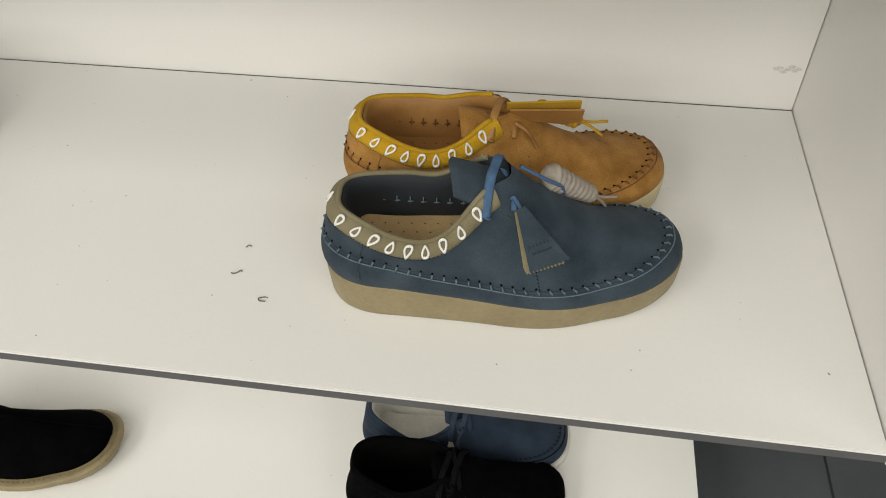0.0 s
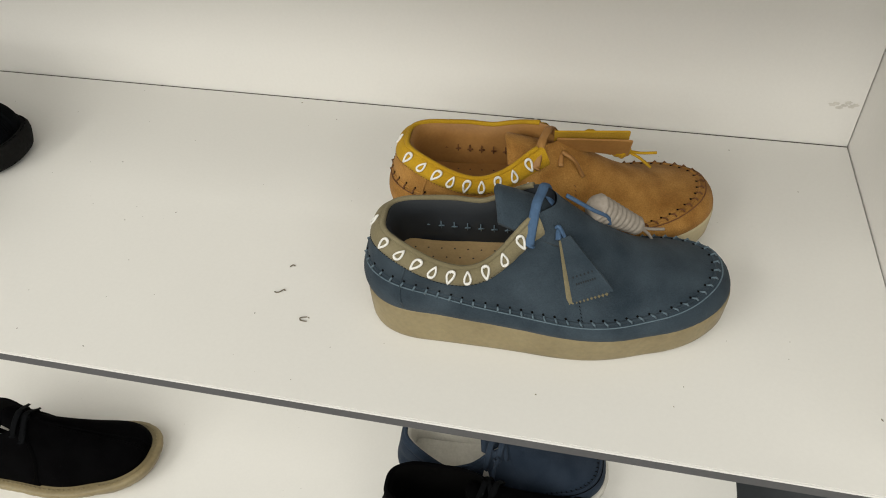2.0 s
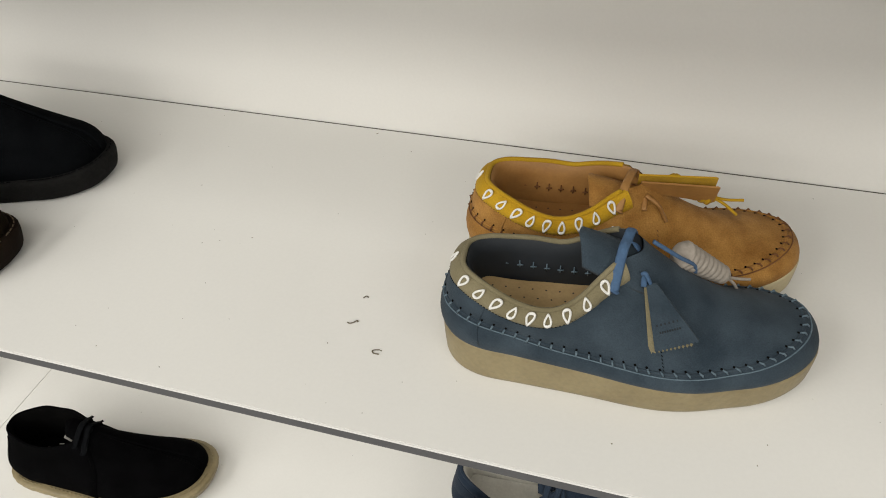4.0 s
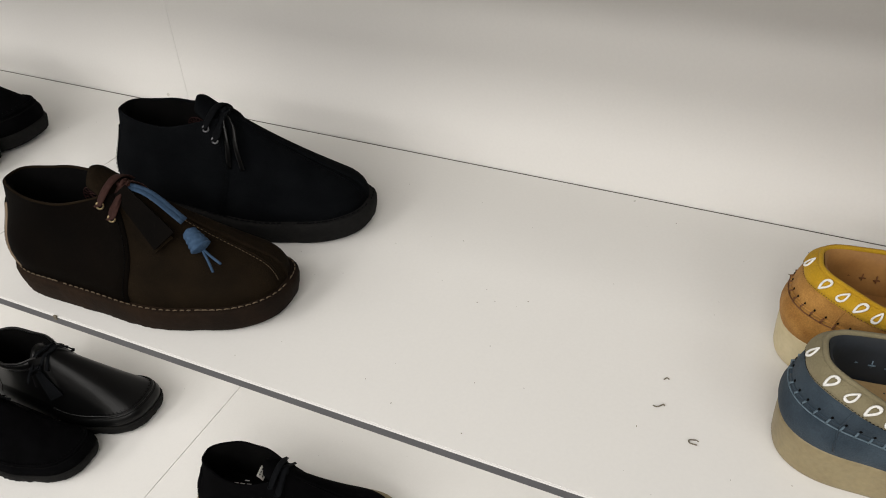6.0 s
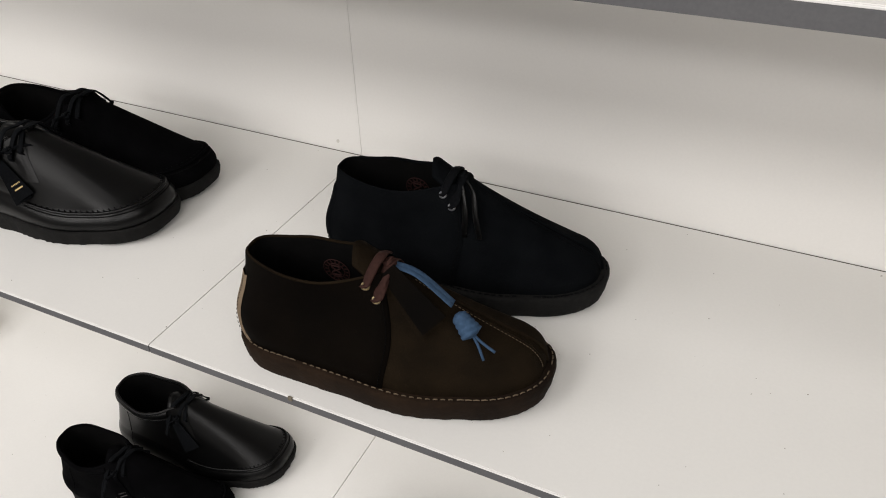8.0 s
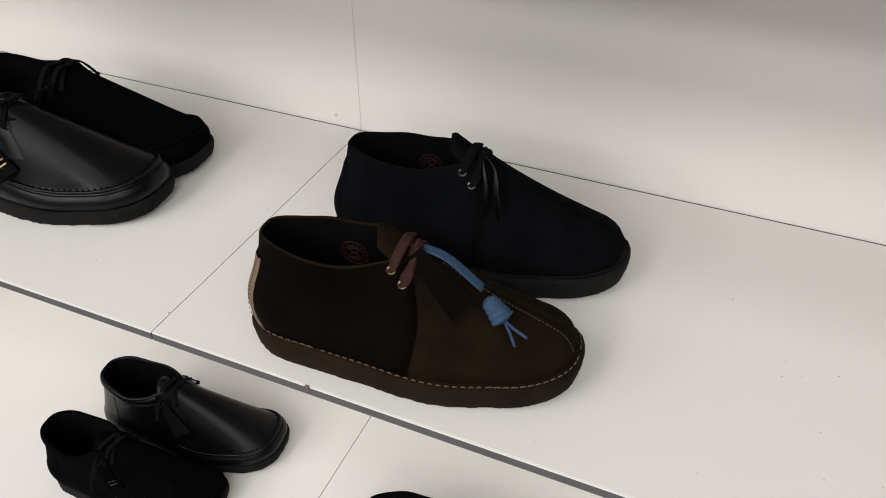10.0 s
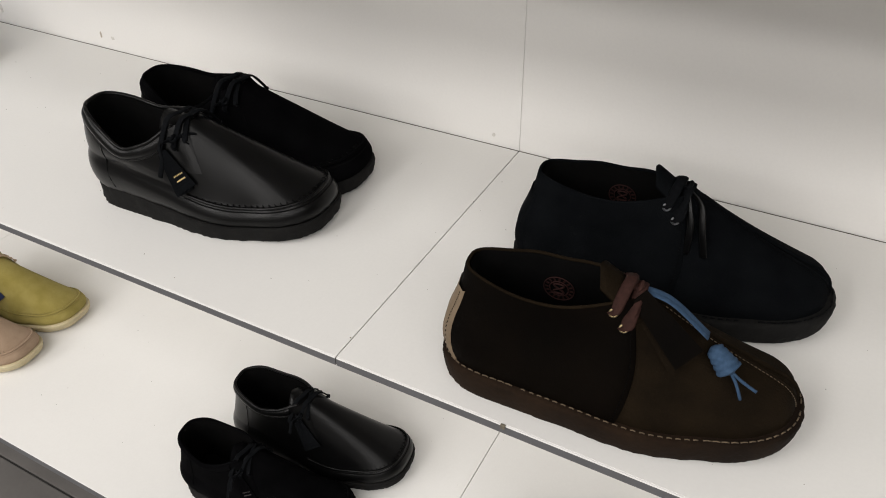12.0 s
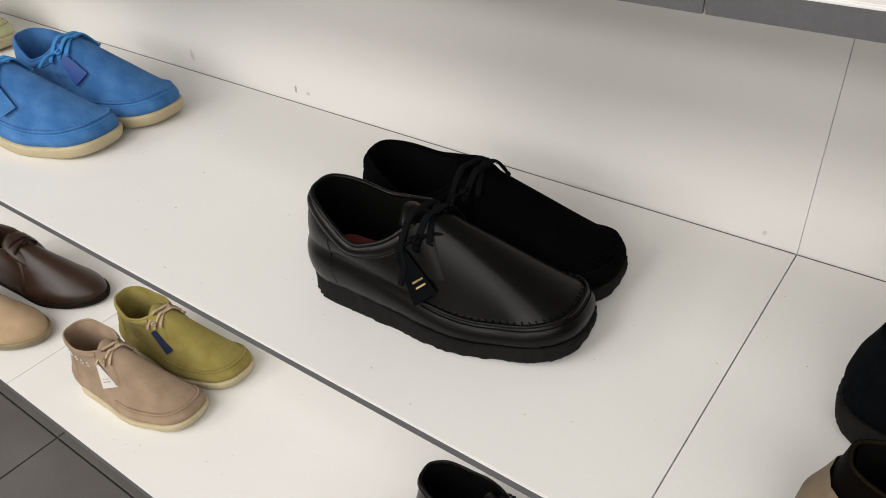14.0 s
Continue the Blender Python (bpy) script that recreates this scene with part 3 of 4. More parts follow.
def stamp(parent, m, r, mat):
    """A round maker's stamp as plain rings."""
    bm = bmesh.new()
    for k, rr in ((0, r), (1, r * 0.62)):
        tube(bm, [m @ Vector((rr * math.cos(q), rr * math.sin(q), 0.0004)) for q in (2 * math.pi * j / 28 for j in range(28))], 0.0006, closed=True, sides=4)
    for j in range(16):
        q = 2 * math.pi * j / 16
        plate(bm, [(-0.0008, -0.0014), (0.0008, -0.0014), (0.0008, 0.0014), (-0.0008, 0.0014)], 0.0003, m @ pose(r * 0.81 * math.cos(q), r * 0.81 * math.sin(q), 0.0004, 0, 0, math.degrees(q) - 90))
    tube(bm, [m @ Vector((r * 0.35 * math.sin(2 * q), r * 0.42 * math.cos(q), 0.0005)) for q in (2 * math.pi * j / 24 for j in range(24))], 0.0010, closed=True, sides=4)
    return part("stamp", bm, mat, parent, smooth=False)


def shoe_thing(name, label, group, heel, toe, z, size=1.0):
    t = tagged(new(name), label, "shoe" if "boot" not in name else "boot", group)
    place(t, heel, toe, z)
    t.scale = (size, size, size)
    return t


def lace_bars(last, thing, xs, v, mat, r=0.0024, high=0.006, cross=0.0, flat=0.4):
    """Lace runs over the tongue between the two facings."""
    for x in xs:
        a = last.at(near(last, x, v, -1), v, 0.0032)
        b = last.at(near(last, x + cross, v, 1), v, 0.0032)
        c = (a + b) / 2
        top = last.mouth_z[-1][1] + high
        lace([a + Vector((0.001, 0.001, -0.003)), a + Vector((0, -0.0005, 0.0015)), Vector((a.lerp(b, 0.25).x, a.lerp(b, 0.25).y, top - 0.0015)), Vector((c.x, c.y, top)), Vector((a.lerp(b, 0.75).x, a.lerp(b, 0.75).y, top - 0.0015)), b + Vector((0, 0.0005, 0.0015)), b + Vector((0.001, -0.001, -0.003))], mat, thing, r, flat)


def knot(thing, p, r, mat):
    bm = bmesh.new()
    tube(bm, [Vector(p) + Vector((r * 1.1 * math.cos(q), r * 0.9 * math.sin(q), r * 0.35 * math.sin(2 * q))) for q in (2 * math.pi * j / 16 for j in range(16))], r * 0.62, closed=True, sides=7)
    tube(bm, [Vector(p) + Vector((r * 0.5 * math.sin(q), r * 1.1 * math.cos(q), r * 0.9 * math.sin(q) + r * 0.2)) for q in (2 * math.pi * j / 14 for j in range(14))], r * 0.5, closed=True, sides=7)
    return part("knot", bm, mat, thing)


# ---- weaver shoes: stitched all round, padded collar with embroidered drops ----
def weaver_shoe(label, heel, toe, c, L=0.285, W=0.100, down=0.0):
    t = shoe_thing("moccasin_shoe", label, "moccasin shoes with drop collar", heel, toe, 0.0)
    last = Last(L=L, W=W, heel=0.035, fore=0.025, spring=0.005, toe=0.22, heelround=0.17,
                width=((0, 0.74), (0.2, 0.71), (0.40, 0.77), (0.64, 1.0), (0.84, 0.93), (1, 0.84)),
                seam_z=((0, 0.030), (0.12, 0.026), (0.3, 0.016), (0.6, 0.013), (0.8, 0.014), (0.93, 0.017), (1, 0.018)),
                seam_in=((0, 0.001), (0.6, 0.001), (0.85, 0.005), (1, 0.011)),
                mouth=(0.016, 0.142), mouth_w=((0, 0.06), (0.35, 0.068), (0.7, 0.062), (0.85, 0.046), (1, 0.036)),
                mouth_z=((0, 0.096), (0.15, 0.093), (0.32, 0.086), (0.5, 0.081), (0.62, 0.086), (0.74, 0.102 - down * 0.4), (0.84, 0.119 - down * 0.8), (0.92, 0.125 - down), (1, 0.123 - down)),
                vamp=-0.015, flank=0.003, bulge=0.004, far=((0, 0), (0.2, 0.002), (0.46, 0.010), (0.7, 0.006), (0.85, 0), (1, 0)))
    shoe_body(t, last, c["upper"], c["lining"], c["sole"], c["insole"], rim=c["collar"], rim_r=0.0022, footbed_dots=True, welt=0.0014, taper=0.0004)
    # ridge and stitches of the seam that runs right round
    n = 120
    ridge(last, c["upper"], t, [(-180 + 360 * k / n, 6.35) for k in range(n + 1)], 0.0013, "seam_ridge")
    degs = run(last, -180, 180, 6, 0.0085)
    stitches(last, c["thread"], t, degs, 6.25, length=0.0046, r=0.0008, lift=0.0010)
    ridge(last, c["thread"], t, [(-180 + 360 * k / n, 5.5) for k in range(n + 1)], 0.00055, "seam_thread", 0.0004)
    # stitch holes along the apron
    bm = bmesh.new()
    for d in degs:
        v = 6.25 + 0.0030 / last.gap(d, 7)
        tube(bm, [last.at(d, v, 0.0), last.at(d, v + 0.0016 / last.gap(d, 7), 0.0002)], 0.0008, sides=5)
    part("stitch_hole", bm, DARKTHREAD, t)
    # collar
    d0 = near(last, 0.129, 20, 1)
    d1 = 360 + near(last, 0.129, 20, -1)
    cd = [d0 + (d1 - d0) * k / 90 for k in range(91)]

    def low(d):
        return last.below(d, 0.0165)

    collar = part("collar", last.strip(cd, low, lambda d: 20, 0.0016, 6, 0.0022), c["collar"], t, "padded suede collar embroidered with white drops")
    m = len(cd)
    bm = bmesh.new()
    for k in range(2, m * 3 - 6):
        d = cd[0] + (cd[-1] - cd[0]) * k / (m * 3)
        if k % 2:
            tube(bm, [last.at(d - 0.35, low(d) + 0.6, 0.0021), last.at(d + 0.35, low(d) + 0.6, 0.0021)], 0.00035, sides=4)
    part("collar_stitching", bm, c["collar_thread"], collar)
    for k in range(10):
        d = near(last, 0.010 + 0.0122 * k, 18, -1)
        drop(collar, spot(last, d, last.below(d, 0.0070), 0.0036, (25, 196, 8, 188, 20, 202)[k % 6] + (k - 3) * 3), 0.0098 if k % 2 else 0.0090)
    d = near(last, 0.124, 18, 1)
    drop(collar, spot(last, d, last.below(d, 0.007), 0.0036, 10), 0.0104)
    # heel panel edge
    for sign in (-1, 1):
        d = near(last, 0.036, 10, sign)
        ridge(last, c["upper"], t, [(d + sign * (0.4 * (v - 6)), v) for v in (1.5, 3, 5, 7, 9, 11, 13, 14.5)], 0.0009, "heel_panel_edge")
    # vertical seam on the vamp
    for sign in (-1, 1):
        d = near(last, 0.172, 8, sign)
        bm = bmesh.new()
        for k in range(14):
            v = 6.8 + k * 0.62
            dd = near(last, 0.166 - 0.0006 * k, v, sign)
            tube(bm, [last.at(dd, v, 0.0005), last.at(dd, v + 0.3, 0.0005)], 0.00035, sides=4)
        part("side_stitching", bm, c["collar_thread"], t)
    bm = bmesh.new()
    for k in range(8):
        x = 0.032 + 0.0105 * k
        y = last.shift(x / last.L) + 0.0285
        tube(bm, [(x, y, 0.066), (x + 0.002, y - 0.001, 0.0672), (x + 0.0045, y, 0.0665)], 0.0007, sides=5)
        tube(bm, [(x + 0.002, y, 0.064), (x + 0.002, y - 0.001, 0.0675), (x + 0.002, y, 0.071)], 0.0006, sides=5)
    part("inside_stitching", bm, c["thread"], t)
    tongue(last, c["upper"], t, 0.156, 0.098, 0.106 - down, 0.131 - down * 1.5, 0.044, 0.014, 0.0)
    lace_bars(last, t, (0.124,), 18.2, c["lace"], 0.0036, 0.0055 - down * 0.2, 0.012)
    a, b = last.at(near(last, 0.130, 18.4, 1), 18.4, 0.003), last.at(near(last, 0.143, 17.6, -1), 17.6, 0.004)
    lace([a, a.lerp(b, 0.3) + Vector((0.002, 0, 0.008)), a.lerp(b, 0.65) + Vector((0.004, 0, 0.006)), b], c["lace"], t, 0.0022, 0.6)
    return t, last


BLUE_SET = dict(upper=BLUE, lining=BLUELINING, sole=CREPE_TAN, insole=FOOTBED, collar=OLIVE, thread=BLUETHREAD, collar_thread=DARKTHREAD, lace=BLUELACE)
TAN_SET = dict(upper=TAN, lining=TANLEATHER, sole=CREPE_PALE, insole=TANLEATHER, collar=YELLOW, thread=BROWNTHREAD, collar_thread=BROWNTHREAD, lace=TANLEATHER)

t, last = weaver_shoe("slate blue nubuck moccasin shoe with olive collar and crepe sole", (0.789, 0.109), (1.070, 0.137), BLUE_SET, L=0.281)
d = near(last, 0.150, 17, -1)
hang_tag(t, spot(last, d, 17.8, 0.007, -6, -6) @ pose(0, 0, 0, 0, -34, 0), (BLUE, OLIVE), 0.007, 0.031, 0.049, PRINT, spread=0.0024)
lace([last.at(near(last, 0.141, 18.6, -1), 18.6, 0.003), last.at(d, 18.6, 0.006), last.at(d, 17.2, 0.005), last.at(d, 16.2, 0.002)], BLUELACE, t, 0.0016, 0.8)
lace([last.at(20, 19.5, 0.004), last.at(8, 17.6, 0.007), last.at(14, 16.2, 0.007), last.at(20, 15.4, 0.002)], BLUELACE, t, 0.0018, 0.8)
bundle(t, last.at(32, 17.2, 0.007), last.at(33, 11.4, 0.007), 0.0112, 0.0068, GREYLACE)

t, last = weaver_shoe("tan suede moccasin shoe with mustard collar and pale crepe sole", (0.781, 0.214), (1.061, 0.237), TAN_SET, L=0.279, down=0.018)
d = near(last, 0.158, 17, -1)
ly, lx = Vector((-1, -0.03, 0.02)).normalized(), Vector((0, -0.42, 0.9)).normalized()
m = Matrix((lx, ly, lx.cross(ly))).transposed().to_4x4()
hang_tag(t, Matrix.Translation((0.138, -0.008, 0.106)) @ m, (YELLOW, TANLEATHER), 0.014, 0.024, 0.058, None, spread=-0.005)
lace([last.at(d - 4, 19, 0.002), last.at(d, 18, 0.006), last.at(d, 17, 0.003), last.at(d - 2, 16, 0.001)], TANLEATHER, t, 0.0022, 0.7)
bundle(t, (0.160, 0.008, 0.097), (0.201, 0.000, 0.088), 0.0075, 0.0075, YELLOW, 8)


# ---- ankle boots with a centre seam ----
def trek_boot(label, heel, toe, z, c, L=0.290, W=0.100, low=0.0, welt=0.0045, far_up=0.0):
    name = "low_shoe" if "low" in label.split() else "ankle_boot"
    t = shoe_thing(name, label, "lace-up shoes with centre seam", heel, toe, z)
    last = Last(L=L, W=W, heel=0.029, fore=0.026, spring=0.004, toe=0.20, heelround=0.18, power=2.5,
                width=((0, 0.72), (0.2, 0.69), (0.40, 0.75), (0.64, 0.97), (0.84, 0.91), (1, 0.80)),
                seam_z=((0, 0.036), (0.3, 0.034), (0.55, 0.030), (0.7, 0.026), (0.85, 0.025), (1, 0.026)),
                seam_in=((0, 0.002), (0.45, 0.004), (0.65, 0.009), (0.85, 0.012), (1, 0.013)),
                mouth=(0.017, 0.152), mouth_w=((0, 0.046), (0.35, 0.056 + low * 0.5), (0.7, 0.052 + low * 0.6), (0.9, 0.040 + low * 0.2), (1, 0.030)),
                mouth_z=((0, 0.116 - low), (0.25, 0.115 - low), (0.55, 0.114 - low), (0.8, 0.121 - low * 0.8), (1, 0.126 - low * 0.6)),
                vamp=-0.004, flank=-0.002, bulge=0.0045, smooth=4, inset=0.0035, far=((0, 0), (0.2, far_up * 0.7), (0.35, 0.003 + far_up), (0.65, 0.004 + far_up), (0.88, far_up * 0.4), (1, 0)))
    shoe_body(t, last, c["upper"], c["lining"], c["sole"], c["insole"], rim=c["upper"], welt=welt, sole_ribs=0.0005, rim_r=0.0014)
    panel(last, c.get("quarter", c["upper"]), t, lambda v: 0.150 - 0.0002 * v + 0.009 * math.sin(math.pi * v / 20), 0.4, 20, 0.0019)
    # double stitching along the quarter's edge
    bm = bmesh.new()
    for sign in (-1, 1):
        for k in range(34):
            v = 0.8 + k * 0.55
            x = 0.150 - 0.0002 * v + 0.009 * math.sin(math.pi * v / 20) - 0.004
            dd = near(last, x, v, sign)
            tube(bm, [last.at(dd, v, 0.0022), last.at(dd, v + 0.28, 0.0022)], 0.00042, sides=4)
    part("quarter_stitching", bm, c["quarter_thread"], t)
    # ridge down the middle of the vamp
    ridge(last, c["upper"], t, [(1.5, v) for v in np.linspace(1.0, 19, 26)], 0.0020, "centre_ridge", 0.0003)
    ridge(last, c["upper"], t, [(-3.5 - 0.10 * v, v) for v in np.linspace(2.0, 18, 26)], 0.0009, "centre_seam", 0.0002)
    bm = bmesh.new()
    for k in range(40):
        v = 2.2 + k * 0.40
        dd = -5.5 - 0.16 * v
        tube(bm, [last.at(dd, v, 0.0005), last.at(dd, v + 0.22, 0.0005)], 0.0004, sides=4)
    part("centre_stitching", bm, c["thread"], t)
    # stitches through the welt
    bm = bmesh.new()
    deg = -180.0
    acc, p0 = 0.0, None
    while deg < 180:
        f = math.radians(deg)
        p = last.outline(f, welt * 0.25)
        p.z = last.sole_top((1 + math.cos(f)) / 2) + 0.0012
        if p0 is None or (p - p0).length > 0.0062:
            f2 = math.radians(deg + 2.2 * (1.3 if abs(deg) > 120 or abs(deg) < 60 else 0.75))
            p2 = last.outline(f2, welt * 0.25)
            p2.z = last.sole_top((1 + math.cos(f2)) / 2) + 0.0012
            if (p2 - p).length < 0.006:
                tube(bm, [p, (p + p2) / 2 + Vector((0, 0, 0.0005)), p2], 0.0006, sides=5)
            p0 = p
        deg += 0.4
    part("welt_stitching", bm, c["welt_thread"], t)
    # back strap
    bm, rows = bmesh.new(), []
    for v in np.linspace(0.2, 14.5, 14):
        w = 28 - 0.9 * v if v < 8 else 20.8 - 0.5 * (v - 8)
        rows.append([last.at(180 + w * u, v, 0.0012 if abs(u) == 1 else 0.0036) for u in (-1, -0.93, -0.5, 0, 0.5, 0.93, 1)])
    grid(bm, rows)
    strap = part("back_strap", bm, c["strap"], t)
    for u in (-0.8, 0.8):
        bm = bmesh.new()
        for k in range(19):
            v = 0.8 + k * 0.7
            w = (28 - 0.9 * v if v < 8 else 20.8 - 0.5 * (v - 8)) * u
            tube(bm, [last.at(180 + w, v, 0.0038), last.at(180 + w, v + 0.38, 0.0038)], 0.0003, sides=4)
        part("strap_stitching", bm, DARKTHREAD, strap)
    # eyelets and laces
    for x, v in ((0.134, 18.8), (0.143, 16.6)):
        for sign in (-1, 1):
            d = near(last, x, v, sign)
            eyelet(last.at(d, v, 0.0012), last.normal(d, v), 0.0030, c["eyelet"], t)
    tongue(last, c["upper"], t, 0.170, 0.118, 0.098 - low * 0.6, 0.142 - low * 0.8, 0.034, 0.009, 0.0)
    return t, last


def trek_laces(t, last, mat, tails):
    e = [last.at(near(last, x, v, s), v, 0.0015) for x, v in ((0.134, 18.8), (0.143, 16.6)) for s in (-1, 1)]
    k = (e[0] + e[1] + e[2] + e[3]) / 4 + Vector((0.006, -0.001, 0.017))
    z0 = max(p.z for p in e)
    for a, b, dx, dz in ((e[0], e[1], 0.005, 0.016), (e[2], e[3], 0.004, 0.012)):
        c = (a + b) / 2
        top = Vector((c.x + dx, c.y, z0 + dz))
        lace([a + Vector((-0.001, 0.003, -0.002)), a + Vector((0.001, -0.0012, 0.003)), a.lerp(top, 0.55) + Vector((0.002, -0.001, 0.005)), top + Vector((0.002, 0, 0.001)), b.lerp(top, 0.5) + Vector((0.003, 0.001, 0.004)), b + Vector((0.002, 0.001, 0.002)), b + Vector((0.001, -0.003, -0.002))], mat, t, 0.0047, 0.26)
    lace([e[2], e[2] + Vector((0.004, -0.001, 0.005)), k + Vector((0.004, -0.003, 0.0)), k + Vector((0.001, 0.004, 0.002))], mat, t, 0.0036, 0.3)
    knot(t, k + Vector((0.003, 0, 0.0)), 0.0036, mat)
    for tail in tails:
        lace([k] + [Vector(p) for p in tail], mat, t, 0.0026, 0.5, up=(0, 1, 0.3))
    return k


# the quarter's side shade is in its darker colour; same leather as the vamp
BROWN_SET = dict(upper=BROWNLIT, quarter=BROWNSHADED, lining=BLACKLINING, sole=CREPE_BROWN, insole=BLACKLINING, quarter_thread=DARKTHREAD, thread=DULLTAN, welt_thread=DULLTAN, strap=BROWNHEEL, eyelet=BRASS)
BLACK_SET = dict(upper=BLACKNUBUCK, lining=BLACKLINING, sole=CREPE_BLACK, insole=BLACKLINING, quarter_thread=DARKTHREAD, thread=DARKTHREAD, welt_thread=BLACKLACE, strap=BLACKNUBUCK, eyelet=GUNMETAL)

t, last = trek_boot("dark brown oiled leather ankle boot with blue spare lace", (0.090, 0.050), (0.366, 0.082), 0.0, BROWN_SET, L=0.278)
k = trek_laces(t, last, BROWNLACE, ())
stamp(t, Matrix.Translation((0.085, 0.0185, 0.088)) @ pose(0, 0, 0, 97, 0, -2), 0.0125, REDPRINT)
p1, p2 = last.at(-20, 14.0, 0.007), last.at(-31, 10.4, 0.009)
for dy in (0.0, 0.004):
    lace([k + Vector((0.002, dy - 0.002, 0.0)), k.lerp(p1, 0.4) + Vector((0.004, dy, 0.006)), p1 + Vector((0, dy, 0.002))], PALEBLUELACE, t, 0.0030, 0.3)
bundle(t, p1.lerp(p2, 0.2), p2, 0.0060, 0.0100, PALEBLUELACE, 5)
ty = (k - p2).normalized()
tz = Vector((-0.1, -0.75, 0.65))
tz = (tz - ty * tz.dot(ty)).normalized()
hang_tag(t, Matrix.Translation(k + Vector((0.004, -0.008, -0.001))) @ Matrix((ty.cross(tz), ty, tz)).transposed().to_4x4() @ pose(0, 0, 0, 0, 0, -10), (BROWNSHADED, BROWNLIT), 0.014, 0.024, 0.058, None, zig=False)

t, last = trek_boot("black nubuck ankle boot with two metal eyelets", (0.088, 0.201), (0.381, 0.227), 0.0, BLACK_SET, L=0.285)
k = trek_laces(t, last, BLACKLACE, ())
for dx in (0.0, 0.010):
    lace([k, k + Vector((0.006 + dx, -0.012, -0.008)), k + Vector((0.012 + dx, -0.022, -0.028)), k + Vector((0.012 + dx * 1.6, -0.027, -0.050))], BLACKLEATHER, t, 0.0030, 0.35, up=(0, 1, 0.3))
stamp(t, Matrix.Translation((0.090, 0.0185, 0.089)) @ pose(0, 0, 0, 97, 0, -2), 0.0125, REDPRINT)


# ---- apron shoes and boots ----
def apron_shoe(name, label, heel, toe, z, c, high=0.0, L=0.283, W=0.101, sole_h=(0.028, 0.019), group="apron-toe shoes", welt=0.0035, size=1.0, heel_up=0.0):
    t = shoe_thing(name, label, group, heel, toe, z, size)
    last = Last(L=L, W=W, heel=sole_h[0], fore=sole_h[1], spring=0.006, toe=0.18, heelround=0.17, power=2.6,
                width=((0, 0.68), (0.2, 0.67), (0.40, 0.75), (0.64, 1.0), (0.84, 0.95), (1, 0.88)),
                seam_z=((0, 0.040), (0.3, 0.034), (0.47, 0.028), (0.60, 0.022), (0.78, 0.018), (0.92, 0.020), (1, 0.021)),
                seam_in=((0, 0.001), (0.35, 0.002), (0.5, 0.004), (0.7, 0.005), (0.9, 0.005), (1, 0.006)),
                mouth=(0.012 + high * 0.1, 0.148), mouth_w=((0, 0.060), (0.2, 0.068), (0.45, 0.072), (0.7, 0.066), (0.9, 0.048), (1, 0.038)),
                mouth_z=((0, 0.109 + high * 0.7 + heel_up), (0.2, 0.102 + high * 0.9 + heel_up * 0.6), (0.45, 0.084 + high * 1.15), (0.72, 0.098 + high * 0.95), (0.86, 0.115 + high * 0.7), (1, 0.118 + high * 0.5)),
                vamp=0.002, even=45, flank=0.003 - high * 0.12, bulge=0.0046, smooth=0, q=1.7, inset=0.0008,
                far=((0, 0), (0.2, 0.003), (0.45, 0.015 - high * 0.3), (0.72, 0.009 - high * 0.15), (0.88, 0), (1, 0)))
    shoe_body(t, last, c["upper"], c["lining"], c["sole"], c["insole"], welt=welt, sole_ribs=0.0011 if c.get("rough") else 0.0004, rim_r=0.0024, heel_welt=-0.2)
    # raised apron seam
    side = c.get("upper2", c["upper"])
    path = [(-88 + 176 * k / 70, 6.15) for k in range(71)]
    ridge(last, side, t, path, 0.0020, "apron_ridge", 0.0008)
    ridge(last, c["thread"], t, [(d, 5.35) for d, v in path], 0.0007, "seam_thread", 0.0003)
    stitches(last, c["thread"], t, run(last, -84, 84, 6, 0.0062), 6.5, length=0.0032, r=0.0006, lift=0.0008)
    # rolled collar band under the opening
    cd = [near(last, 0.120, 20, 1) + k / 70 * (360 + near(last, 0.120, 20, -1) - near(last, 0.120, 20, 1)) for k in range(71)]
    part("collar_band", last.strip(cd, lambda d: last.below(d, 0.013), lambda d: 20, 0.0010, 5, 0.0022), c.get("collar", c["upper"]), t)
    ridge(last, c.get("collar", c["upper"]), t, [(d, last.below(d, 0.0135)) for d in cd], 0.0013, "collar_piping", 0.0002)
    # heel panel edge, facing edge
    for sign in (-1, 1):
        d = near(last, 0.045, 8, sign)
        ridge(last, c["upper"], t, [(d + sign * 0.5 * (v - 6), v) for v in np.linspace(1.0, 16.4, 10)], 0.0007, "heel_panel_edge")
        bm = bmesh.new()
        for k in range(16):
            v = 8 + k * 0.62
            d = near(last, 0.137 - 0.0004 * k, v, sign)
            tube(bm, [last.at(d, v, 0.0006), last.at(d, v + 0.3, 0.0006)], 0.0004, sides=4)
        part("facing_stitching", bm, c["thread"], t)
    # facings over the throat
    for sign in (-1, 1):
        bm, rows = bmesh.new(), []
        for k in range(9):
            v = 11.5 + k * 8.4 / 8
            a, b = near(last, 0.166 - 0.0026 * k, v, sign), near(last, 0.120, v, sign)
            rows.append([last.at(a + (b - a) * j / 8, v, 0.0004 if j in (0, 8) else 0.0020) for j in range(9)])
        grid(bm, rows)
        part("facing", bm, c["upper"], t)
    tongue(last, c["upper"], t, 0.164, 0.112, 0.098 + high * 0.5, 0.121 + high * 0.6, 0.042, 0.010, 0.0)
    # laces: two runs and a knot
    lr = c.get("lace_r", 0.0034)
    lace_bars(last, t, (0.123, 0.137), 16.6, c["lace"], lr * 1.15, 0.0042, 0.016, 0.30)
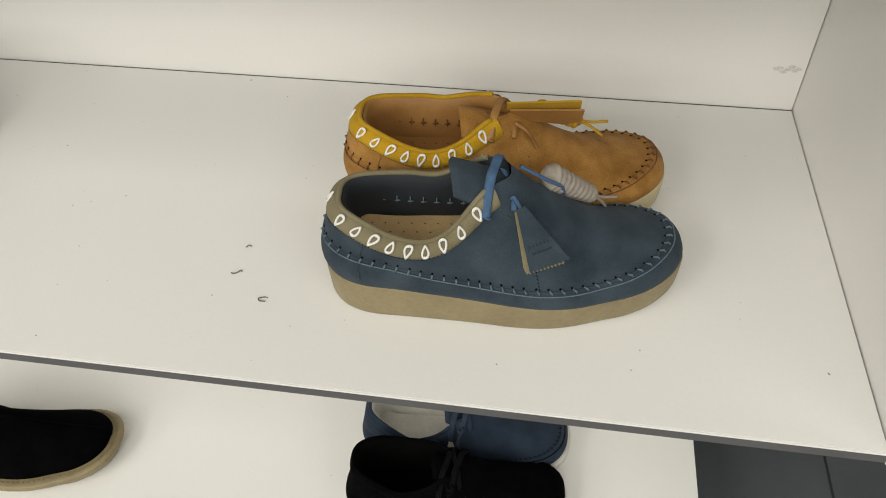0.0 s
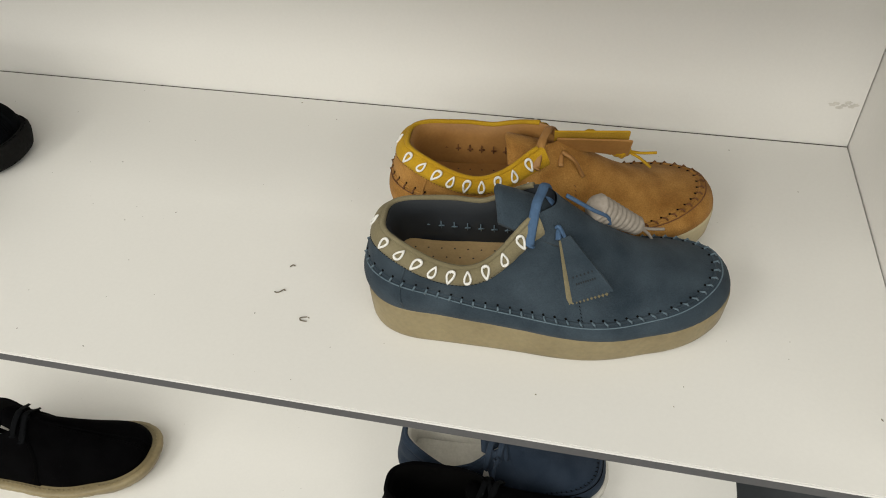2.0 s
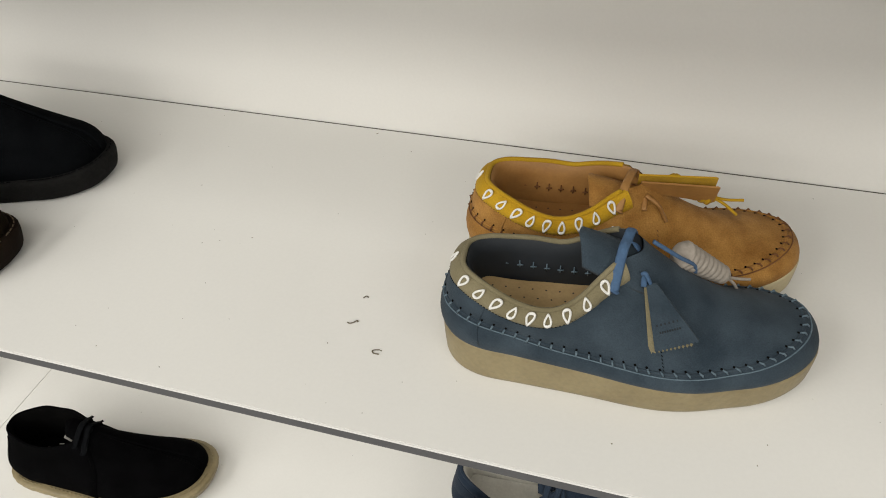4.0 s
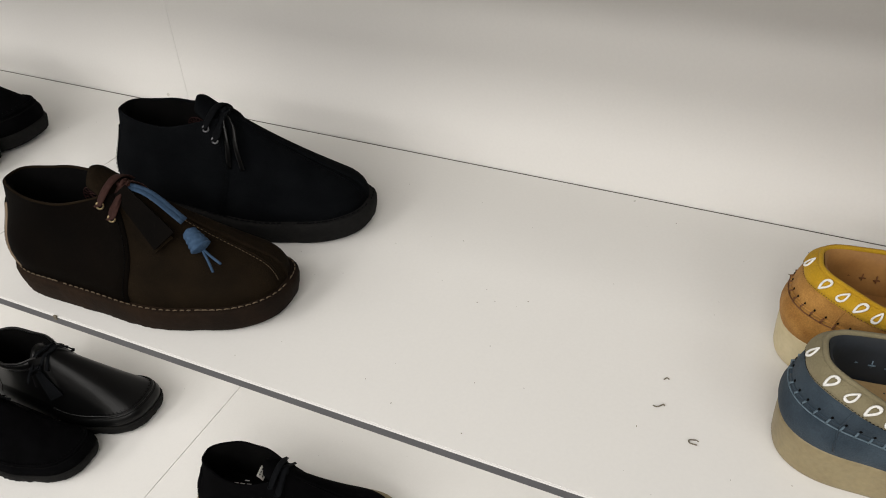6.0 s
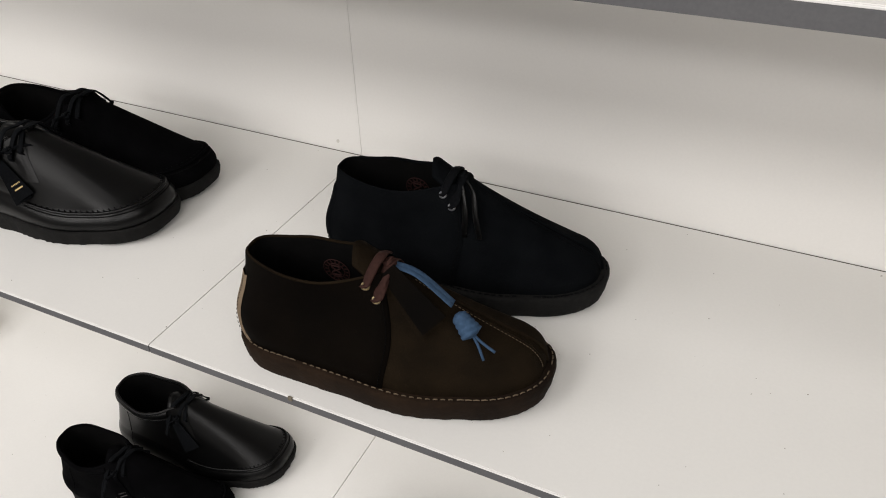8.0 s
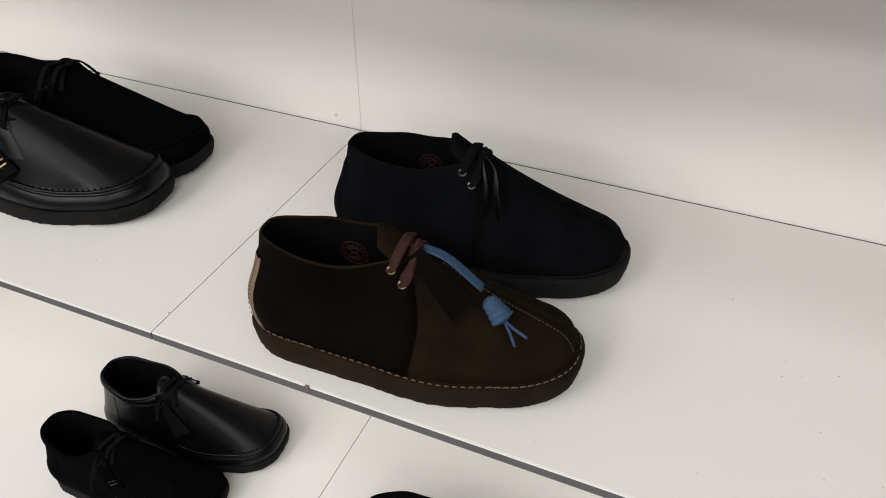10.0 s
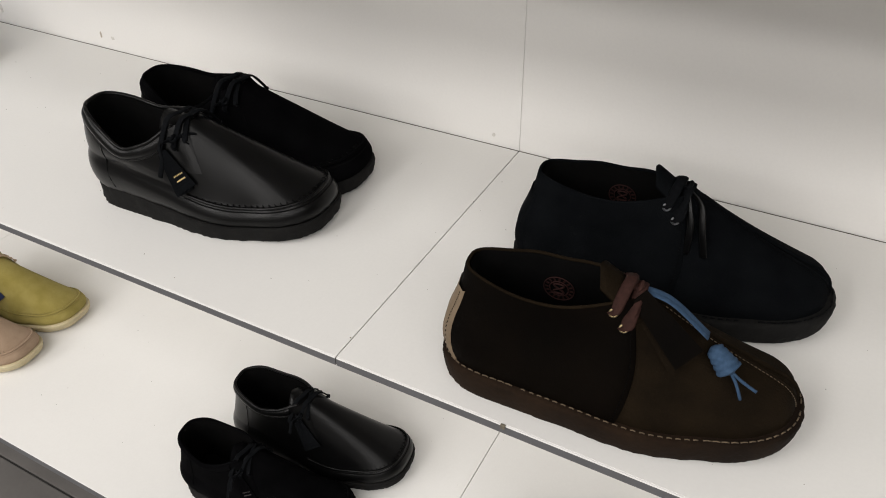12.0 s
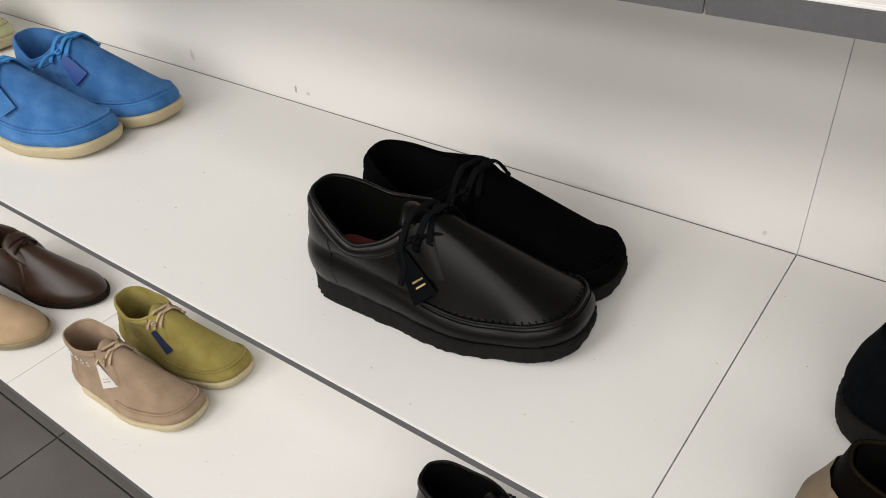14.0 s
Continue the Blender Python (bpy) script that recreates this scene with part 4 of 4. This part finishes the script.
    lace_bars(last, t, (0.148,), 17.2, c["lace"], lr * 0.9, 0.0026, -0.014, 0.30)
    p = last.at(near(last, 0.136, 18, -1), 18, 0.006)
    knot(t, p, 0.0034, c["lace"])
    return t, last, p


def tails(t, p, mat, ends, r=0.0028):
    for e in ends:
        lace([p] + [p + Vector(q) for q in e], mat, t, r, 0.5, up=(0, 1, 0.3))


LEATHER_SET = dict(upper=BLACKLEATHER, lining=BLACKLINING, sole=CREPE_BLACK, insole=OXBLOOD, lace=BLACKLACE, thread=DARKTHREAD, rough=True)
SUEDE_SET = dict(upper=BLACKSUEDE, lining=BLACKLINING, sole=CREPE_BLACK, insole=OXBLOOD, lace=BLACKLACE, thread=DARKTHREAD, rough=True)

t, last, p = apron_shoe("apron_shoe", "black smooth leather apron-toe shoe with oxblood insole", (-0.394, 0.112), (-0.118, 0.150), 0.0, LEATHER_SET, L=0.281, heel_up=0.007)
tails(t, p, BLACKLACE, (((-0.004, -0.014, 0.0), (0.004, -0.026, -0.010), (0.002, -0.032, -0.026)), ((0.012, 0.012, 0.002), (0.022, 0.020, -0.004))))
d = near(last, 0.128, 15, -1)
hang_tag(t, spot(last, d, 16.4, 0.006, 16) @ pose(0, 0, 0, 0, 20, 0), (BLACKLACE, BLACKLACE), 0.008, 0.019, 0.046, GOLD, zig=False)

t, last, p = apron_shoe("apron_shoe", "black suede apron-toe shoe with black crepe sole", (-0.402, 0.202), (-0.130, 0.234), 0.0, SUEDE_SET, L=0.278)
tails(t, p, BLACKLACE, (((-0.004, -0.014, 0.0), (-0.002, -0.026, -0.010), (-0.004, -0.034, -0.026)),))

SKY_SET = dict(upper=SKY, lining=SKY, sole=CREPE_PALE, insole=SKY, lace=SKYLACE, thread=SKYLACE, lace_r=0.0048)
t, last, p = apron_shoe("apron_shoe", "bright blue suede apron-toe shoe with pale crepe sole", (-1.116, 0.105), (-0.844, 0.142), 0.0, SKY_SET, L=0.284, welt=0.0055, size=0.965)
hang_tag(t, spot(last, near(last, 0.150, 15, -1), 17.0, 0.005, 4), (SKY,), 0.012, 0.030, 0.048, SKYLACE, zig=False)
tails(t, p, SKYLACE, (((-0.010, -0.016, -0.004), (-0.014, -0.030, -0.020)), ((-0.004, 0.014, 0.002), (0.0, 0.028, -0.010))))
t, last, p = apron_shoe("apron_shoe", "bright blue suede apron-toe shoe against the back panel", (-1.114, 0.211), (-0.840, 0.247), 0.0, SKY_SET, welt=0.0055, size=0.965)
hang_tag(t, spot(last, near(last, 0.148, 15, -1), 17.0, 0.005, 18), (surface("cobalt_tag", (0.004, 0.045, 0.24), (0.007, 0.06, 0.29), 0.5, 60, 0.05),), 0.012, 0.028, 0.046, None, zig=False)
tails(t, p, SKYLACE, (((-0.010, -0.016, -0.004), (-0.014, -0.030, -0.016)),))
PALE_SET = dict(upper=PALEGREEN, lining=PALEGREEN, sole=CREPE_PALE, insole=PALEGREEN, lace=SANDLACE, thread=SANDLACE)
apron_shoe("apron_shoe", "pale green suede apron-toe shoe with crepe sole", (-1.640, 0.235), (-1.362, 0.268), 0.0, PALE_SET)

# ---- bottom shelf ----
NAT_SET = dict(upper=BLACKSUEDE, lining=BLACKLINING, sole=CREPE_TAN, insole=BLACKLINING, quarter_thread=DARKTHREAD, thread=DARKTHREAD, welt_thread=CREPE_TAN, strap=BLACKSUEDE, eyelet=BLACKLACE)
t, last = trek_boot("low black suede shoe with thick natural crepe sole", (0.097, 0.147), (0.390, 0.181), Z_LOW, NAT_SET, L=0.287, W=0.108, low=0.002, welt=0.0105, far_up=0.012)
trek_laces(t, last, BLACKLACE, ())
lm = pose(0.102, 0.002, 0.096, 50, 0, 96)
bm = bmesh.new()
plate(bm, [(-0.009, -0.006), (0.009, -0.006), (0.009, 0.006), (-0.009, 0.006)], 0.0008, lm)
tag = part("size_label", bm, PAPER, t, "small white woven label", smooth=False)
bars_on(tag, lm, ((0.0025, 3, 0.014), (-0.0025, 3, 0.014)), 0.003, 0.002, GREYPRINT)
bars_on(t, pose(0.062, 0.006, last.heel + last.bed + 0.0006, 0, 0, 8), ((0.009, 1, 0.001), (0.003, 4, 0.040), (-0.003, 3, 0.034)), 0.007, 0.0016, WHITETHREAD, "insole_print")

NAVY_SET = dict(upper=NAVY, lining=CREPE_WHITE, sole=CREPE_WHITE, insole=CREPE_WHITE, lace=NAVY, thread=DARKTHREAD)
t, last, p = apron_shoe("apron_shoe", "navy suede apron-toe shoe with off-white sole", (0.738, 0.256), (1.016, 0.268), Z_LOW, NAVY_SET, L=0.280, sole_h=(0.032, 0.028), welt=0.006)
tails(t, p, NAVY, (((-0.002, -0.014, 0.0), (-0.004, -0.028, -0.012)),))
d = near(last, 0.125, 15, -1)
hang_tag(t, spot(last, d, 16.0, 0.004, -20), (PAPER,), 0.004, 0.020, 0.034, None, zig=False)
t, last, p = apron_shoe("apron_boot", "black suede ankle boot with small orange tag", (0.736, 0.164), (1.016, 0.182), Z_LOW, dict(SUEDE_SET, sole=CREPE_WHITE, insole=BLACKLINING), high=0.024)
tails(t, p, BLACKLACE, (((-0.002, -0.014, 0.0), (-0.002, -0.028, -0.014)),))
hang_tag(t, spot(last, near(last, 0.140, 14, -1), 12.0, 0.003, 10), (ORANGE,), 0.010, 0.012, 0.016, None, zig=False)

t, last, p = apron_shoe("apron_boot", "black smooth leather apron-toe ankle boot", (-0.374, 0.190), (-0.088, 0.228), Z_LOW, dict(LEATHER_SET, insole=BLACKLINING), high=0.034, L=0.286, W=0.106)
tails(t, p, BLACKLACE, (((-0.004, -0.014, 0.0), (-0.002, -0.026, -0.010)),))
hang_tag(t, spot(last, near(last, 0.142, 14, -1), 16.6, 0.005, 8), (BLACKLACE, BLACKLACE), 0.012, 0.024, 0.050, None, zig=False)
t, last, p = apron_shoe("apron_boot", "black suede apron-toe ankle boot with stamped tag", (-0.384, 0.080), (-0.118, 0.108), Z_LOW, dict(SUEDE_SET, insole=BLACKLINING), high=0.032, size=0.94)
tails(t, p, BLACKLACE, (((-0.002, -0.014, 0.0), (0.0, -0.026, -0.012)), ((-0.006, -0.016, -0.004), (-0.004, -0.034, -0.030))))
hang_tag(t, spot(last, near(last, 0.140, 14, -1), 16.5, 0.004, 4), (BLACKSUEDE, BLACKSUEDE), 0.012, 0.024, 0.046, GREYPRINT, zig=False)

OL_SET = dict(upper=OLIVEGREEN, lining=OLIVEGREEN, sole=CREPE_PALE, insole=OLIVEGREEN, lace=SANDLACE, thread=OLIVEGREEN)
t, last, p = apron_shoe("apron_boot", "olive green suede apron-toe boot with crepe sole", (-1.100, 0.201), (-0.826, 0.232), Z_LOW, OL_SET, high=0.026, L=0.284, welt=0.006, size=0.98)
hang_tag(t, spot(last, near(last, 0.134, 15, -1), 15.6, 0.004, 22), (NAVYTAG,), 0.012, 0.018, 0.050, None, zig=False)
t, last, p = apron_shoe("apron_boot", "beige suede apron-toe boot with white hang tag", (-1.078, 0.085), (-0.820, 0.119), Z_LOW, dict(upper=BEIGE, lining=BEIGE, sole=CREPE_PALE, insole=BEIGE, lace=SANDLACE, thread=BEIGE), high=0.054, L=0.284, welt=0.006, size=0.93)
hang_tag(t, spot(last, near(last, 0.128, 15, -1), 16.6, 0.005, 6), (PAPER,), 0.005, 0.036, 0.052, GREYPRINT, zig=False)
bm = bmesh.new()
for k in range(5):
    m = spot(last, near(last, 0.030 + k * 0.016, 15, -1), 14.5, 0.001)
    tube(bm, [m @ Vector((0.0042 * math.cos(q), 0.0050 * math.sin(q), 0)) for q in (2 * math.pi * j / 12 for j in range(12))], 0.0007, closed=True, sides=4)
part("side_embroidery", bm, WHITETHREAD, t)


def desert_boot(label, heel, toe, c, L=0.285):
    t = shoe_thing("desert_boot", label, "plain desert boots", heel, toe, Z_LOW, 1.08)
    last = Last(L=L, W=0.104, heel=0.020, fore=0.016, spring=0.004, toe=0.25, heelround=0.18, power=2.1,
                width=((0, 0.74), (0.2, 0.70), (0.40, 0.74), (0.66, 0.97), (0.86, 0.88), (1, 0.76)),
                seam_z=((0, 0.036), (0.3, 0.032), (0.6, 0.026), (0.85, 0.022), (1, 0.020)),
                seam_in=((0, 0.002), (0.5, 0.003), (0.8, 0.008), (1, 0.013)),
                mouth=(0.002, 0.135), mouth_w=((0, 0.05), (0.35, 0.066), (0.7, 0.060), (0.9, 0.044), (1, 0.034)),
                mouth_z=((0, 0.112), (0.3, 0.103), (0.55, 0.100), (0.8, 0.106), (1, 0.106)), vamp=0.001, flank=-0.003, bulge=0.005, smooth=5)
    shoe_body(t, last, c["upper"], c["lining"], c["sole"], c["insole"], welt=0.0045, rim_r=0.0014)
    panel(last, c["upper"], t, lambda v: 0.150 - 0.0012 * v + 0.010 * math.sin(math.pi * v / 20), 0.4, 20)
    stitches(last, c["thread"], t, run(last, -178, 178, 0.4, 0.006), 0.35, 1.4, 0.0005, along=True, lift=0.002, name="welt_stitching")
    tongue(last, c["upper"], t, 0.155, 0.096, 0.088, 0.124, 0.058, 0.012)
    lace_bars(last, t, (0.112, 0.128), 18.2, c["lace"], 0.0040, 0.008, 0.004)
    knot(t, last.at(0, 19.4) + Vector((-0.004, 0, 0.013)), 0.0042, c["lace"])
    return t, last


desert_boot("brown smooth leather desert boot with tan welt", (-1.557, 0.177), (-1.278, 0.217), dict(upper=BROWNSHINE, lining=BROWNSHINE, sole=CREPE_BROWN, insole=BLACKLINING, thread=TANTHREAD, lace=BROWNLACE))
desert_boot("sand suede desert boot with crepe sole", (-1.548, 0.035), (-1.270, 0.075), dict(upper=SAND, lining=SAND, sole=CREPE_TAN, insole=SAND, thread=TANTHREAD, lace=SANDLACE))


# ---- marks and crumbs on the shelves ----
def shaving(x, y, pts):
    bm = bmesh.new()
    tube(bm, smooth_path([(a, b, 0.0006 + 0.0005 * (k % 2)) for k, (a, b) in enumerate(pts)], 4), 0.0006, 0.6, sides=5)
    ob = tagged(part("shaving", bm, SPECK), "small curled brown shaving lying on the shelf", "crumb", "crumbs on the shelf")
    ob.location = (x, y, 0)


shaving(0.706, 0.135, ((-0.0020, -0.0012), (0.0, 0.0012), (0.0022, 0.0006)))
shaving(0.706, 0.104, ((-0.0045, -0.0010), (-0.0020, -0.0022), (0.0006, 0.0), (0.0030, 0.0024), (0.0042, 0.0014)))
shaving(0.737, 0.078, ((0.0020, 0.0026), (-0.0030, 0.0004), (-0.0020, -0.0020), (0.0032, -0.0026)))

rng = random.Random(7)
bm = bmesh.new()
for k in range(330):
    lowest = rng.random() < 0.35
    x, y = rng.uniform(-1.25, 1.19), rng.uniform(0.006, 0.392)
    if lowest:
        y = rng.uniform(0.0, 0.39)
    r = rng.choice((0.0002, 0.0003, 0.0003, 0.0004, 0.0006))
    m = pose(x, y, (Z_LOW if lowest else 0.0) + r * 0.25, 0, 0, rng.uniform(0, 180)) @ Matrix.Diagonal((rng.uniform(0.8, 2.6), 1, 0.35, 1))
    bmesh.ops.create_icosphere(bm, subdivisions=1, radius=r, matrix=m)
tagged(part("dust_specks", bm, SPECK), "scattered dark dust specks on the white shelves", "dust", kind="stuff")


def scuff(x, z, w, h, mat, seed):
    r = random.Random(seed)
    bm = bmesh.new()
    pts = []
    for k in range(16):
        q = 2 * math.pi * k / 16
        j = r.uniform(0.55, 1.0)
        pts.append((w * j * math.cos(q), h * j * math.sin(q)))
    plate(bm, pts, 0.0004, pose(x, DEPTH - 0.0004, z, 90, 0, r.uniform(-8, 8)))
    tagged(part("scuff_mark", bm, mat, smooth=False), "small scuff on the white back panel", "scuff", "scuffs on the panels")


scuff(-0.724, 0.022, 0.0025, 0.0065, STAIN, 3)
scuff(-0.698, 0.020, 0.004, 0.004, SMUDGE, 4)
for k in range(7):
    scuff(1.172 + 0.0035 * k, 0.047 + rng.uniform(-0.003, 0.004), 0.004, 0.0022, SMUDGE, 20 + k)
scuff(-0.962, 0.028, 0.005, 0.012, SMUDGE, 40)
scuff(-0.035, 0.014, 0.003, 0.003, SMUDGE, 41)
bm = bmesh.new()
box(bm, 0.1605, 0.1645, -0.0016, 0.0006, -0.0034, 0.0008, 0.0004)
tagged(part("edge_nick", bm, SPECK, smooth=False), "dark nick in the shelf's front edge", "nick")

# ---- floor tiles ----
T = 0.635
bm = bmesh.new()
box(bm, -T / 2 + 0.002, T / 2 - 0.002, -T / 2 + 0.002, T / 2 - 0.002, -0.008, 0.0, 0.001)
first = part("tile", bm, TILE, floor, smooth=False)
first.location = (-1.115 - T * 3.5, -T * 2.5, Z_FLOOR)
bm = bmesh.new()
box(bm, -T / 2 + 0.002, T / 2 - 0.002, -T / 2 + 0.002, T / 2 - 0.002, -0.008, 0.0, 0.001)
dark = part("tile", bm, DARKTILE, floor, "dark grey floor tile", smooth=False)
dark.location = (-1.115 + T * 7.5, T * 0.5, Z_FLOOR)
for i in range(11):
    for j in range(6):
        if i or j:
            o = new("tile", first.data if i < 7 or j < 3 else dark.data)
            o.parent = floor
            o.location = (-1.115 + T * (i - 3.5), T * (j - 2.5), Z_FLOOR)
